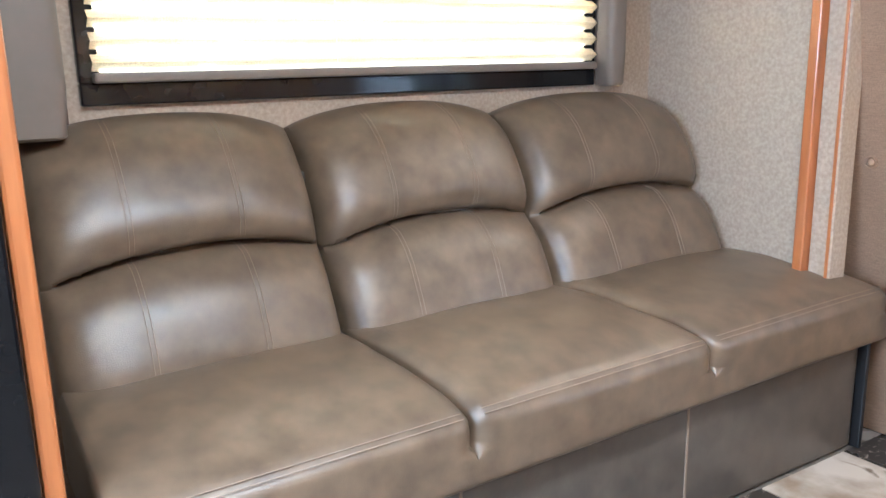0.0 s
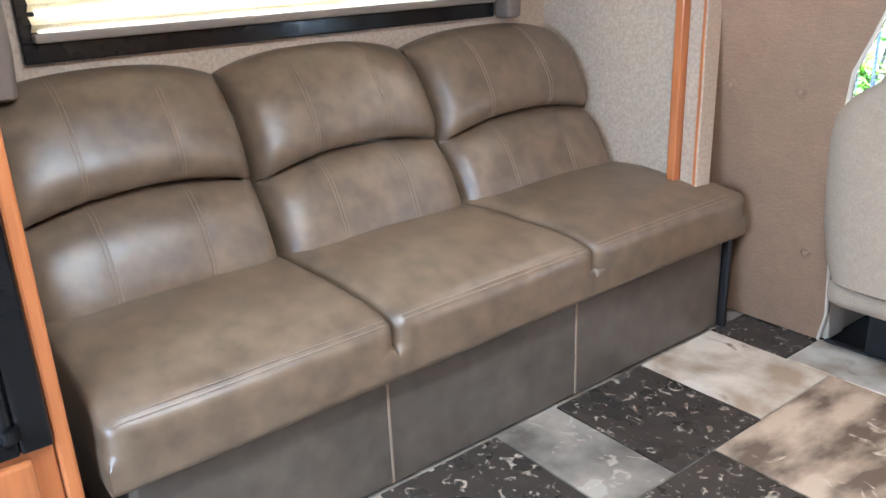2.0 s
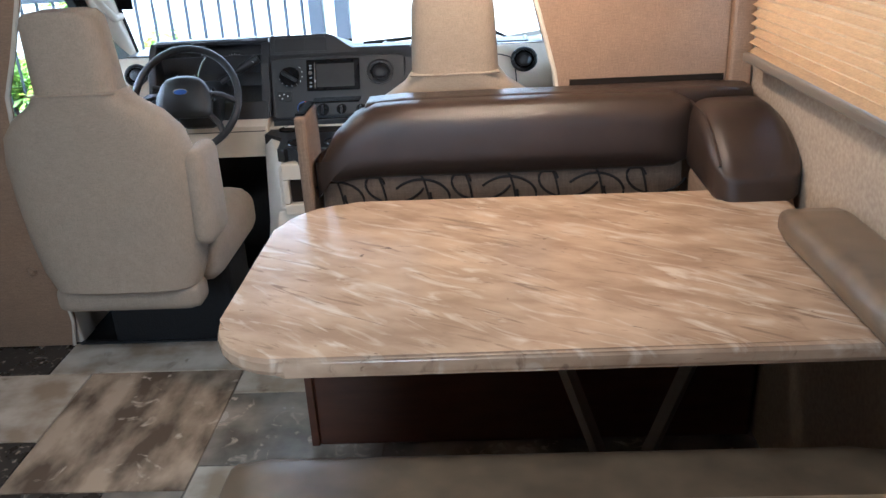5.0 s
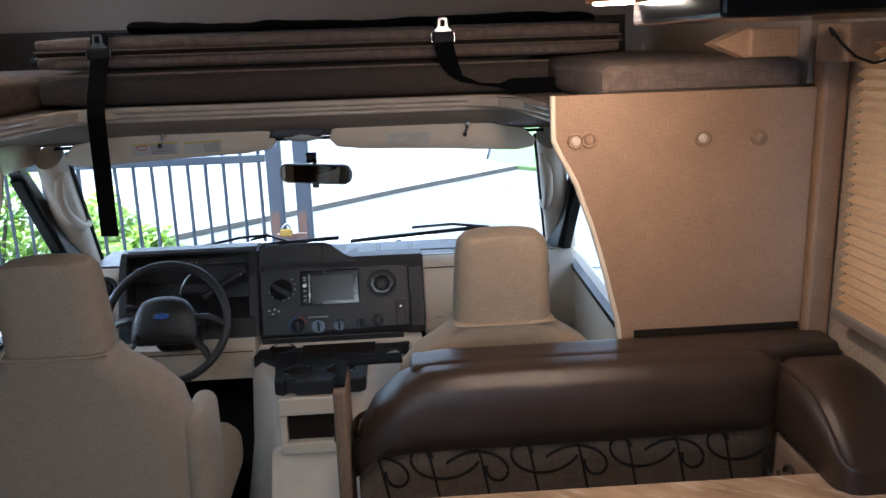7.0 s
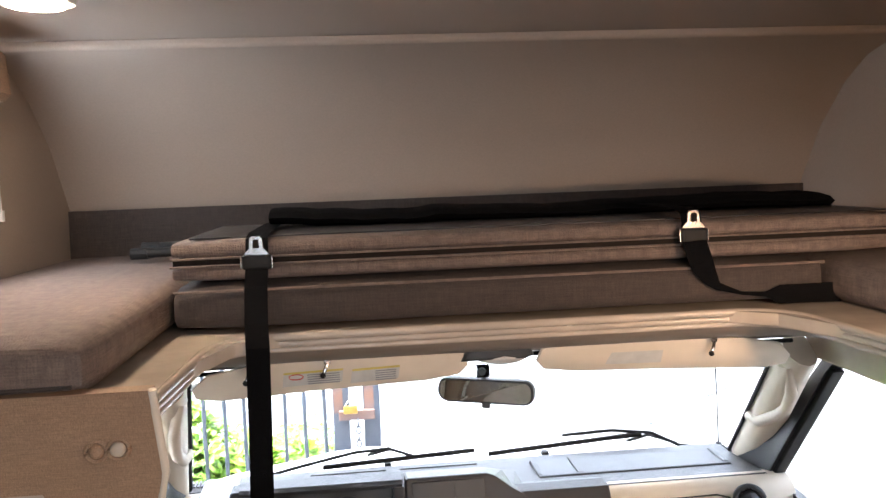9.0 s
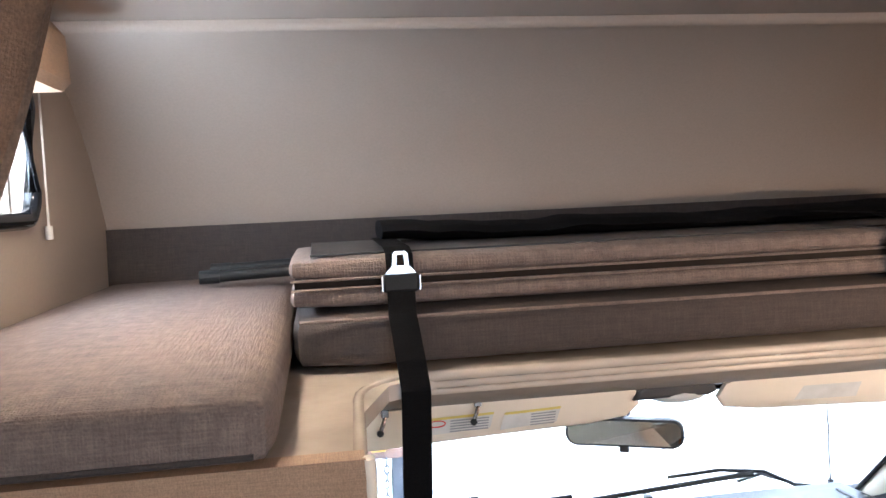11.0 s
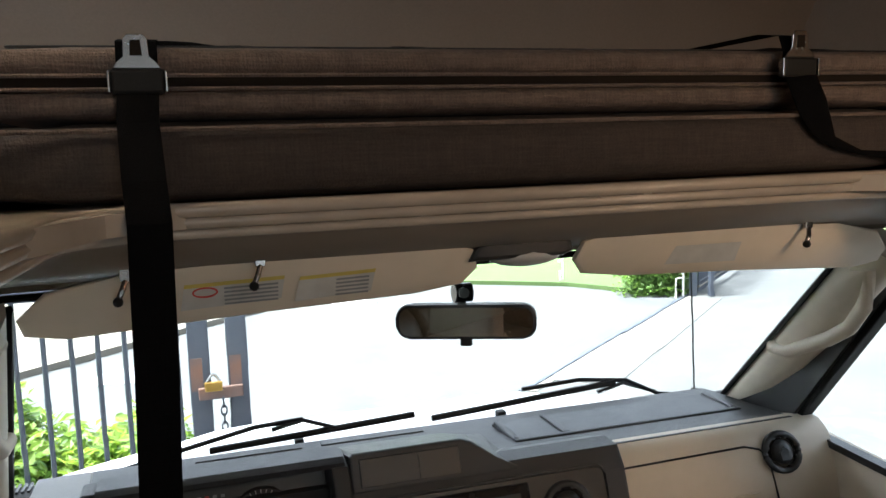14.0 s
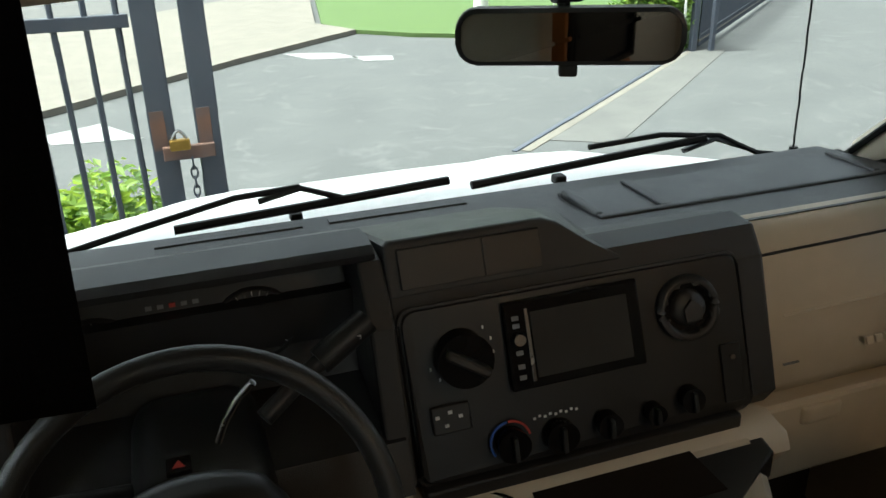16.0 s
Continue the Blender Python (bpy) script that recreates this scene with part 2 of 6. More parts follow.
def pleat_cloth(name, colour, through_share):
    m = mat(name, colour, tuple(v * 0.86 for v in colour), 0.9, 40, 0.1, weave=260)
    n, l = m.node_tree.nodes, m.node_tree.links
    b, out = n["Principled BSDF"], n["Material Output"]
    t, x = n.new("ShaderNodeBsdfTranslucent"), n.new("ShaderNodeMixShader")
    t.inputs["Color"].default_value = (*colour, 1)
    x.inputs["Fac"].default_value = through_share
    l.new(b.outputs["BSDF"], x.inputs[1]), l.new(t.outputs["BSDF"], x.inputs[2]), l.new(x.outputs["Shader"], out.inputs["Surface"])
    return m


def leafy(m, colour):
    """Lets part of the light through thin leaves."""
    n, l = m.node_tree.nodes, m.node_tree.links
    t, x = n.new("ShaderNodeBsdfTranslucent"), n.new("ShaderNodeMixShader")
    t.inputs["Color"].default_value = (*colour, 1)
    x.inputs["Fac"].default_value = 0.45
    l.new(n["Principled BSDF"].outputs["BSDF"], x.inputs[1]), l.new(t.outputs["BSDF"], x.inputs[2])
    l.new(x.outputs["Shader"], n["Material Output"].inputs["Surface"])


leafy(LEAF, (0.20, 0.34, 0.05))
leafy(LEAF_YOUNG, (0.34, 0.46, 0.06))
BLIND = pleat_cloth("pleated_blind_cloth", (0.80, 0.66, 0.42), 0.05)

BLIND_TAN = pleat_cloth("tan_pleated_blind_cloth", (0.58, 0.36, 0.18), 0.42)


# ---- building blocks (plan units, scaled to metres when linked) ----
BASE = {}
RESHAPE = [None]  # moves each point of the parts built while it is set


def thing(name, at, label, category, group="", kind=""):
    ob = new(name)
    ob.location = Vector(at) * U
    ob.empty_display_size = 0.05
    BASE[ob] = Vector(at)
    return tagged(ob, label, category, group, kind)


def part(name, bm, material, parent=None, label="", smooth=False, at=(0, 0, 0)):
    """Links a bmesh as one mesh object under a thing or a part."""
    if RESHAPE[0]:
        for v in bm.verts:
            v.co = RESHAPE[0](v.co)
    base = BASE[parent] if parent else Vector(at)
    if smooth is not None:
        for f in bm.faces:
            f.smooth = bool(smooth)
    me = bpy.data.meshes.new(name)
    bmesh.ops.recalc_face_normals(bm, faces=bm.faces)
    bm.to_mesh(me)
    bm.free()
    me.transform(Matrix.Scale(U, 4) @ Matrix.Translation(-base))
    if material:
        me.materials.append(material)
    ob = new(name, me)
    if parent:
        ob.parent = parent
    else:
        ob.location = base * U
    BASE[ob] = base
    if label:
        ob["label"] = label
    if smooth:
        me.set_sharp_from_angle(angle=radians(50))
    return ob


def setting(name, bm, material, label, category, smooth=False):
    return tagged(part(name, bm, material, None, label, smooth), category=category, kind="structure")


def box(x0, x1, y0, y1, z0, z1, bev=0.0, bm=None, seg=2):
    bm = bm or bmesh.new()
    got = bmesh.ops.create_cube(bm, size=1.0, matrix=Matrix.LocRotScale(((x0 + x1) / 2, (y0 + y1) / 2, (z0 + z1) / 2), None, (abs(x1 - x0), abs(y1 - y0), abs(z1 - z0))))
    if bev:
        edges = list({e for v in got["verts"] for e in v.link_edges})
        bmesh.ops.bevel(bm, geom=edges, offset=bev, segments=seg, affect="EDGES", profile=0.5)
    return bm


def turned(bm, angle, axis, centre):
    bmesh.ops.rotate(bm, verts=bm.verts, cent=centre, matrix=Matrix.Rotation(radians(angle), 3, axis))
    return bm


def cushion(x0, x1, y0, y1, z0, z1, r, puff=(0, 0, 0), n=9, shape=None, bm=None):
    """A stuffed block: rounded edges, swelling faces; shape moves each point at the end."""
    bm = bm or bmesh.new()
    c = Vector(((x0 + x1) / 2, (y0 + y1) / 2, (z0 + z1) / 2))
    h = Vector((abs(x1 - x0) / 2, abs(y1 - y0) / 2, abs(z1 - z0) / 2))
    ticks = [-1 + 2 * i / n for i in range(n + 1)]
    ticks = [math.copysign(abs(t) ** 0.75, t) for t in ticks]
    seen = {}

    def vert(u, v, w):
        key = (round(u, 4), round(v, 4), round(w, 4))
        if key not in seen:
            q = Vector((u * h.x, v * h.y, w * h.z))
            inner = Vector([max(-(h[i] - r), min(h[i] - r, q[i])) for i in range(3)])
            d = q - inner
            if d.length > 1e-9:
                q = inner + d.normalized() * min(r, max(abs(a) for a in d))
            q.x += math.copysign(puff[0], u) * (1 - v * v) * (1 - w * w) * abs(u)
            q.y += math.copysign(puff[1], v) * (1 - u * u) * (1 - w * w) * abs(v)
            q.z += math.copysign(puff[2], w) * (1 - u * u) * (1 - v * v) * abs(w)
            q += c
            seen[key] = bm.verts.new(shape(q, (u, v, w)) if shape else q)
        return seen[key]

    for axis in range(3):
        for side in (-1, 1):
            for i in range(n):
                for j in range(n):
                    quad = []
                    for a, b in ((i, j), (i + 1, j), (i + 1, j + 1), (i, j + 1)):
                        p = [0, 0, 0]
                        p[axis], p[(axis + 1) % 3], p[(axis + 2) % 3] = side, ticks[a], ticks[b]
                        quad.append(vert(*p))
                    bm.faces.new(quad)
    return bm


def tube(points, r, sides=8, bm=None, closed=False, flat=1.0):
    """A bent rod; flat squashes its section upright."""
    bm = bm or bmesh.new()
    pts = [Vector(p) for p in points]
    rings = []
    count = len(pts)
    for i, p in enumerate(pts):
        a = pts[(i - 1) % count] if closed or i else p
        b = pts[(i + 1) % count] if closed or i < count - 1 else p
        d = (b - a).normalized()
        side = d.cross(Vector((0, 0, 1)))
        side = side.normalized() if side.length > 1e-3 else Vector((1, 0, 0))
        up = side.cross(d).normalized()
        rings.append([bm.verts.new(p + (side * math.cos(k * math.tau / sides) + up * flat * math.sin(k * math.tau / sides)) * r) for k in range(sides)])
    for i in range(count if closed else count - 1):
        ra, rb = rings[i], rings[(i + 1) % count]
        for k in range(sides):
            bm.faces.new((ra[k], ra[(k + 1) % sides], rb[(k + 1) % sides], rb[k]))
    if not closed:
        bm.faces.new(rings[0]), bm.faces.new(rings[-1])
    return bm


def prism(outline, axis, a, b, bev=0.0, bm=None):
    """An outline (two coordinates) drawn out along axis from a to b."""
    bm = bm or bmesh.new()

    def place(p, k):
        q = list(p)
        q.insert("xyz".index(axis), k)
        return Vector(q)

    lo = [bm.verts.new(place(p, a)) for p in outline]
    hi = [bm.verts.new(place(p, b)) for p in outline]
    caps = [bm.faces.new(lo), bm.faces.new(hi)]
    n = len(outline)
    for i in range(n):
        bm.faces.new((lo[i], lo[(i + 1) % n], hi[(i + 1) % n], hi[i]))
    if bev:
        edges = list({e for f in caps for e in f.edges})
        bmesh.ops.bevel(bm, geom=edges, offset=bev, segments=2, affect="EDGES", profile=0.5)
    return bm


def skin(rows, bm=None, closed=False, cap=False):
    """A sheet through rows of points; closed joins each row's ends, cap closes first and last row."""
    bm = bm or bmesh.new()
    vs = [[bm.verts.new(p) for p in row] for row in rows]
    for i in range(len(vs) - 1):
        m = len(vs[i])
        for j in range(m if closed else m - 1):
            bm.faces.new((vs[i][j], vs[i][(j + 1) % m], vs[i + 1][(j + 1) % m], vs[i + 1][j]))
    if cap:
        bm.faces.new(vs[0]), bm.faces.new(vs[-1])
    return bm


def disc(c, r, depth, axis="y", sides=24, bm=None, r2=None):
    """A short cylinder or cone round c along axis."""
    bm = bm or bmesh.new()
    rot = {"x": Euler((0, radians(90), 0)), "y": Euler((radians(90), 0, 0)), "z": Euler((0, 0, 0))}[axis]
    bmesh.ops.create_cone(bm, cap_ends=True, segments=sides, radius1=r, radius2=r if r2 is None else r2, depth=depth, matrix=Matrix.LocRotScale(c, rot, None))
    return bm


def ball(c, r, squash=(1, 1, 1), bm=None, seg=14):
    bm = bm or bmesh.new()
    bmesh.ops.create_uvsphere(bm, u_segments=seg, v_segments=seg // 2 + 2, radius=r, matrix=Matrix.LocRotScale(c, None, squash))
    return bm


def arc(cx, cy, r, a0, a1, n):
    return [(cx + r * math.cos(radians(a0 + (a1 - a0) * i / n)), cy + r * math.sin(radians(a0 + (a1 - a0) * i / n))) for i in range(n + 1)]


def rounded(x0, x1, y0, y1, r, n=5):
    return (arc(x1 - r, y1 - r, r, 0, 90, n) + arc(x0 + r, y1 - r, r, 90, 180, n) + arc(x0 + r, y0 + r, r, 180, 270, n) + arc(x1 - r, y0 + r, r, 270, 360, n))


def wall_with_hole(axis, a, b, u0, u1, v0, v1, hu0, hu1, hv0, hv1):
    """A wall of thickness a..b along axis with one rectangular opening."""
    bm = bmesh.new()
    for p, q, r, s in ((u0, hu0, v0, v1), (hu1, u1, v0, v1), (hu0, hu1, v0, hv0), (hu0, hu1, hv1, v1)):
        if axis == "x":
            box(a, b, p, q, r, s, bm=bm)
        else:
            box(p, q, a, b, r, s, bm=bm)
    return bm


def text(body, size, at, turn, material, parent, name="lettering", label=""):
    cu = bpy.data.curves.new(name, "FONT")
    cu.body, cu.size, cu.extrude = body, size * U, 0.0004
    cu.align_x, cu.align_y = "CENTER", "CENTER"
    ob = new(name, cu)
    me = bpy.data.meshes.new_from_object(ob.evaluated_get(bpy.context.evaluated_depsgraph_get()))
    bpy.data.objects.remove(ob)
    me.materials.append(material)
    ob = new(name, me)
    ob.parent = parent
    at = RESHAPE[0](Vector(at)) if RESHAPE[0] else Vector(at)
    ob.matrix_basis = Matrix.Translation((at - BASE[parent]) * U) @ Euler([radians(a) for a in turn]).to_matrix().to_4x4()
    BASE[ob] = BASE[parent]
    if label:
        ob["label"] = label
    return ob


# ---- structure of the coach ----
setting("floor", box(-1.80, 1.30, -1.42, 2.56, -0.06, -0.006), STONE_FLOOR["grey"], "printed vinyl floor of slate-look tiles in beige and brown", "floor")
setting("ceiling", box(-1.80, 1.30, -1.42, 3.75, 1.92, 1.97), CAP_LINER, "plain beige padded ceiling of the motorhome", "ceiling")
setting("wall_slide_out", wall_with_hole("x", -1.80, -1.72, 0.30, 2.35, 0.0, 1.92, 0.74, 2.02, 1.0, 1.62), WALLPAPER, "beige speckled wall with a wide window behind the sofa", "wall")
setting("wall_slide_out_front", box(-1.80, -1.165, 2.295, 2.35, 0.0, 1.92), WALLPAPER, "beige speckled side wall at the sofa's end", "wall")
setting("wall_slide_out_rear", box(-1.72, -1.10, 0.44, 0.50, 0.0, 1.92), WALLPAPER, "beige speckled side wall of the slide-out", "wall")
setting("wall_left_rear", box(-1.16, -1.10, -1.42, 0.44, 0.0, 1.92), WALLPAPER, "beige speckled side wall of the coach", "wall")
setting("wall_left_front", box(-1.24, -1.165, 2.352, 2.56, 0.0, 1.34), WALLPAPER, "beige side wall of the coach", "wall")
setting("wall_right", wall_with_hole("x", 1.16, 1.24, -1.42, 2.56, 0.0, 1.92, 0.85, 2.16, 0.90, 1.40), WALLPAPER, "beige speckled coach wall with a blind-covered window", "wall")
setting("wall_rear", box(-1.10, 1.16, -1.48, -1.42, 0.0, 1.92), WALLPAPER, "beige speckled rear wall of the living space", "wall")

# slide-out fascia: wood, pale and wood strips
for nm, x0, x1, mt, lb in (("wood_trim", -1.168, -1.140, WOOD, "narrow honey-coloured wood trim strip"), ("pale_trim", -1.139, -1.080, WALLPAPER, "pale papered trim strip between wood strips"), ("wood_trim_bead", -1.092, -1.084, WOOD, "thin honey-coloured wood bead")):
    setting(nm, box(x0, x1, 2.278 if nm == "wood_trim_bead" else 2.256 if mt is WOOD else 2.282, 2.2815 if nm == "wood_trim_bead" else 2.35, 0.0, 1.90, 0.001 if nm == "wood_trim_bead" else 0.004), mt, lb, "trim")
# Added, unseen boards behind the padded panels; they stop outside light leaking in.
setting("light_stop_left", box(-1.24, -0.86, 2.575, 2.615, 0.0, 1.29), LINEN, "unseen board closing a light gap beside the cab", "wall")
setting("light_stop_right", box(0.86, 1.24, 2.575, 2.615, 0.0, 1.29), LINEN, "unseen board closing a light gap beside the cab", "wall")

for nm, x0, x1 in (("floor_edge_left", -1.24, -0.86), ("floor_edge_right", 0.86, 1.24)):
    setting(nm, box(x0, x1, 2.5605, 2.62, -0.06, -0.006), STONE_FLOOR["dark"], "printed vinyl floor edge beside the cab", "floor")

# floor tiles, staggered columns
TILES = [
    (-1.05, -0.665, 2.035, 2.37, "light"), (-1.05, -0.665, 1.685, 2.03, "dark"), (-1.05, -0.665, 1.47, 1.68, "grey"), (-1.05, -0.665, 1.12, 1.465, "dark"), (-1.05, -0.665, 0.78, 1.115, "tan"), (-1.05, -0.665, 0.44, 0.775, "grey"),
    (-1.05, -0.80, 2.375, 2.56, "dark"), (-0.795, -0.205, 2.375, 2.56, "light"),
    (-0.66, -0.205, 1.83, 2.37, "tan"), (-0.66, -0.40, 1.475, 1.825, "dark"), (-0.395, -0.205, 1.475, 1.825, "grey"), (-0.66, -0.205, 1.13, 1.47, "light"), (-0.66, -0.205, 0.79, 1.125, "grey"), (-0.66, -0.205, 0.44, 0.785, "dark"),
    (-0.20, 0.25, 2.245, 2.56, "light"), (-0.20, 0.25, 1.92, 2.24, "grey"), (-0.20, 0.25, 1.60, 1.915, "light"), (-0.20, 0.25, 1.26, 1.595, "dark"), (-0.20, 0.25, 0.92, 1.255, "tan"), (-0.20, 0.25, 0.44, 0.915, "grey"),
]
kinds = ["light", "dark", "tan", "grey"]
for i in range(5):
    for j in range(5):
        TILES.append((-1.05 + 0.44 * i, -1.05 + 0.44 * i + 0.435, -1.40 + 0.366 * j, -1.40 + 0.366 * j + 0.361, kinds[(i * 3 + j * 2 + i * j) % 4]))

# ---- sofa ----
SY = [0.56, 1.115, 1.68, 2.290]
sofa = thing("sofa", (-1.35, 1.5, 0.0), "brown leather three-seat jackknife sofa with stitched channels", "sofa")
part("base", box(-1.70, -1.055, 0.60, 2.41, 0.0, 0.33, 0.012), LEATHER_GREY, sofa, "grey-brown vinyl skirt down to the floor")
for y in (1.16, 1.76):
    part("skirt_seam", box(-1.058, -1.0525, y - 0.003, y + 0.003, 0.01, 0.33), THREAD, sofa)
part("end_strip", box(-1.72, -1.035, 2.414, 2.428, 0.0, 0.32, 0.003), DASH_DARK, sofa, "dark upright strip at the sofa's end")


def seat_shape(q, uvw, y0, y1):
    """Fanned and crowned; the front lip runs on unbroken below a short notch."""
    u, v, w = uvw
    q = q.copy()
    square = max(0.0, min(1.0, (0.15 - w) / 0.3)) if u > 0 else 0.0
    if abs(v) > 0.9:
        q.y += ((y0 if v < 0 else y1) - q.y) * square * (u > 0.5)
    if u > 0.9 and abs(v) > 0.7:
        q.x += (-0.995 - q.x) * square * (1 if w > -0.8 else 0)
    run = (q.x + 1.40) / 0.40
    front = max(0.0, (q.x + 1.12) / 0.12)
    q.y = 0.56 + (q.y - 0.56) * (1 + 0.078 * run)
    q.z += 0.012 + 0.022 * max(0.0, min(1.0, (q.y - 0.6) / 1.5))
    if w > 0:
        q.z += 0.040 * (1 - run) * w - 0.010 * front * front + 0.012 * (1 - u * u) * w
    q.z += 0.004 * noise.noise(q * 9) * (w > 0)
    return q


def back_cushion(y0, y1):
    """Two lobes parted by an arched crease, with an arched top; leans back."""
    nu, nv = 30, 84

    def at(i, j, side):
        u, v = i / nu, j / nv
        s = 2 * u - 1
        crease = 0.475 + 0.034 * (1 - s * s) + 0.014 * s + 0.012 * (y0 - 0.56)
        if v < crease:
            k = v / crease
            swell = (1 - abs(2 * k - 1) ** 3.2) * 0.05 + 0.045
        else:
            k = (v - crease) / (1 - crease)
            swell = (1 - abs(2 * k - 1) ** 2.8) * 0.07 + 0.04 - 0.03 * k * k
        gap = math.exp(-((v - crease) / 0.014) ** 2) * (1 - min(1.0, abs(s) / 0.97) ** 14)
        swell -= 0.035 * gap
        edge = (1 - abs(s) ** 9) ** 0.5
        swell *= 0.35 + 0.65 * edge
        pucker = math.exp(-((abs(s) - 0.90) / 0.05) ** 2 - ((v - crease) / 0.06) ** 2)
        swell += 0.004 * pucker * math.sin(s * 90 + v * 60)
        for g in (-0.42, 0.36):
            swell -= 0.006 * math.exp(-((s - g) / 0.025) ** 2)
        swell += 0.003 * noise.noise(Vector((u * 5, v * 6, y0 * 3)))
        top = 0.935 - 0.045 * abs(s) ** 2.6
        z = 0.42 + (top - 0.42) * v
        x = -1.43 - 0.20 * v - 0.05 * v * v
        y = y0 + 0.006 + (y1 - y0 - 0.012) * u
        if side:
            return Vector((x - 0.07 - 0.02 * v, y, z - 0.01 * v))
        return Vector((x + swell, y, z + 0.25 * swell * max(0.0, (v - 0.6) / 0.4) ** 2))

    bm = bmesh.new()
    f = [[bm.verts.new(at(i, j, 0)) for i in range(nu + 1)] for j in range(nv + 1)]
    b = [[bm.verts.new(at(i, j, 1)) for i in range(nu + 1)] for j in range(nv + 1)]
    for j in range(nv):
        for i in range(nu):
            bm.faces.new((f[j][i], f[j][i + 1], f[j + 1][i + 1], f[j + 1][i]))
            bm.faces.new((b[j][i], b[j + 1][i], b[j + 1][i + 1], b[j][i + 1]))
    for i in range(nu):
        bm.faces.new((f[0][i], b[0][i], b[0][i + 1], f[0][i + 1]))
        bm.faces.new((f[nv][i], f[nv][i + 1], b[nv][i + 1], b[nv][i]))
    for j in range(nv):
        bm.faces.new((f[j][0], f[j + 1][0], b[j + 1][0], b[j][0]))
        bm.faces.new((f[j][nu], b[j][nu], b[j + 1][nu], f[j + 1][nu]))
    lines = []
    for g in (-0.42, 0.36):
        for d in (-0.018, 0.018):
            s = g + d
            u = (s + 1) / 2
            pts = []
            for j in range(1, nv):
                iu = u * nu
                i0 = int(iu)
                p = at(i0, j, 0).lerp(at(i0 + 1, j, 0), iu - i0)
                pts.append(p + Vector((0.0012, 0, 0.0004)))
            lines.append(pts)
    return bm, lines


for k in range(3):
    y0, y1 = SY[k], SY[k + 1]
    seat = part("seat_cushion", cushion(-1.46, -0.995, y0 + 0.003, y1 - 0.003, 0.275, 0.428, 0.026, (0.004, 0.0, 0.010), 18, lambda q, uvw: seat_shape(q, uvw, y0, y1)), LEATHER, sofa, smooth=True)
    for a in (48, 72):
        sx, sz = -1.021 + 0.0285 * math.cos(radians(a)), 0.394 + 0.0285 * math.sin(radians(a))
        part("stitching", tube([(sx + 0.003 * math.sin(i / 20 * math.pi), 0.56 + (y0 + 0.02 + (y1 - y0 - 0.04) * i / 20 - 0.56) * 1.075, sz + 0.014 + 0.022 * max(0.0, min(1.0, (y0 + (y1 - y0) * i / 20 - 0.6) / 1.5)) + 0.002 * math.sin(i / 20 * math.pi)) for i in range(21)], 0.0010, 4), THREAD, seat)
    bm, lines = back_cushion(y0, y1)
    back = part("back_cushion", bm, LEATHER, sofa, smooth=True)
    for pts in lines:
        part("stitching", tube(pts, 0.0008, 4), THREAD, back)
part("back_frame", box(-1.715, -1.60, 0.60, 2.26, 0.02, 0.80, 0.01), LEATHER_GREY, sofa)
# Dark sheets between the seats; the crease's shade is put in as colour.
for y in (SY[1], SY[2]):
    part("seat_gap_shade", box(-1.42, -1.06, y - 0.004, y + 0.004, 0.30, 0.42), HOLLOW_SHADE, sofa)

# ---- sofa window with blind ----
win = tagged(thing("window_1", (-1.72, 1.38, 1.0), "wide black-framed window with a lowered pleated blind", "window"), kind="structure")
bm = bmesh.new()
for y0, y1, z0, z1 in ((0.70, 2.06, 0.955, 1.0), (0.70, 2.06, 1.62, 1.66), (0.70, 0.74, 1.0, 1.62), (2.02, 2.06, 1.0, 1.62)):
    box(-1.74, -1.70, y0, y1, z0, z1, 0.004, bm)
part("window_frame", bm, GLOSS_BLACK, win, "black metal window frame")
pane = part("pane", box(-1.775, -1.770, 0.74, 2.02, 1.0, 1.62), GLASS, win)
pane.visible_shadow = False
bm = bmesh.new()
for y0, y1, z0, z1 in ((0.655, 0.72, 0.90, 1.9), (2.05, 2.10, 0.97, 1.9)):
    box(-1.72, -1.66, y0, y1, z0, z1, 0.008, bm)
blind = thing("pleated_blind", (-1.69, 1.38, 1.0), "cream pleated window blind glowing with daylight", "blind")
rows = []
for i in range(31):
    z = 1.018 + 0.64 * i / 30
    rows.append([Vector((-1.692 + (0.015 if i % 2 else -0.015), 0.725 + 1.32 * j / 12, z)) for j in range(13)])
part("pleats", skin(rows), BLIND, blind)
part("bottom_rail", box(-1.708, -1.672, 0.725, 2.045, 1.000, 1.020, 0.005), TAUPE, blind)
part("cord", tube([(-1.676, 1.25, 1.02), (-1.676, 1.25, 1.62)], 0.0015, 5), WHITE_PLASTIC, blind)
pil = thing("window_valance_leg", (-1.66, 0.62, 0.90), "taupe padded valance side beside the sofa window", "valance")
part("padding", cushion(-1.72, -1.56, 0.545, 0.66, 0.90, 1.90, 0.025, (0, 0.0, 0), 8), TAUPE, pil, smooth=True)
part("backing_board", box(-1.722, -1.712, 0.53, 0.675, 0.895, 1.90, 0.002), WOOD_DARK, pil)
pil2 = thing("window_valance_leg", (-1.66, 2.10, 0.97), "taupe padded valance side beside the sofa window", "valance")
part("padding", cushion(-1.72, -1.64, 2.065, 2.13, 0.95, 1.90, 0.02, (0, 0, 0), 8), TAUPE, pil2, smooth=True)

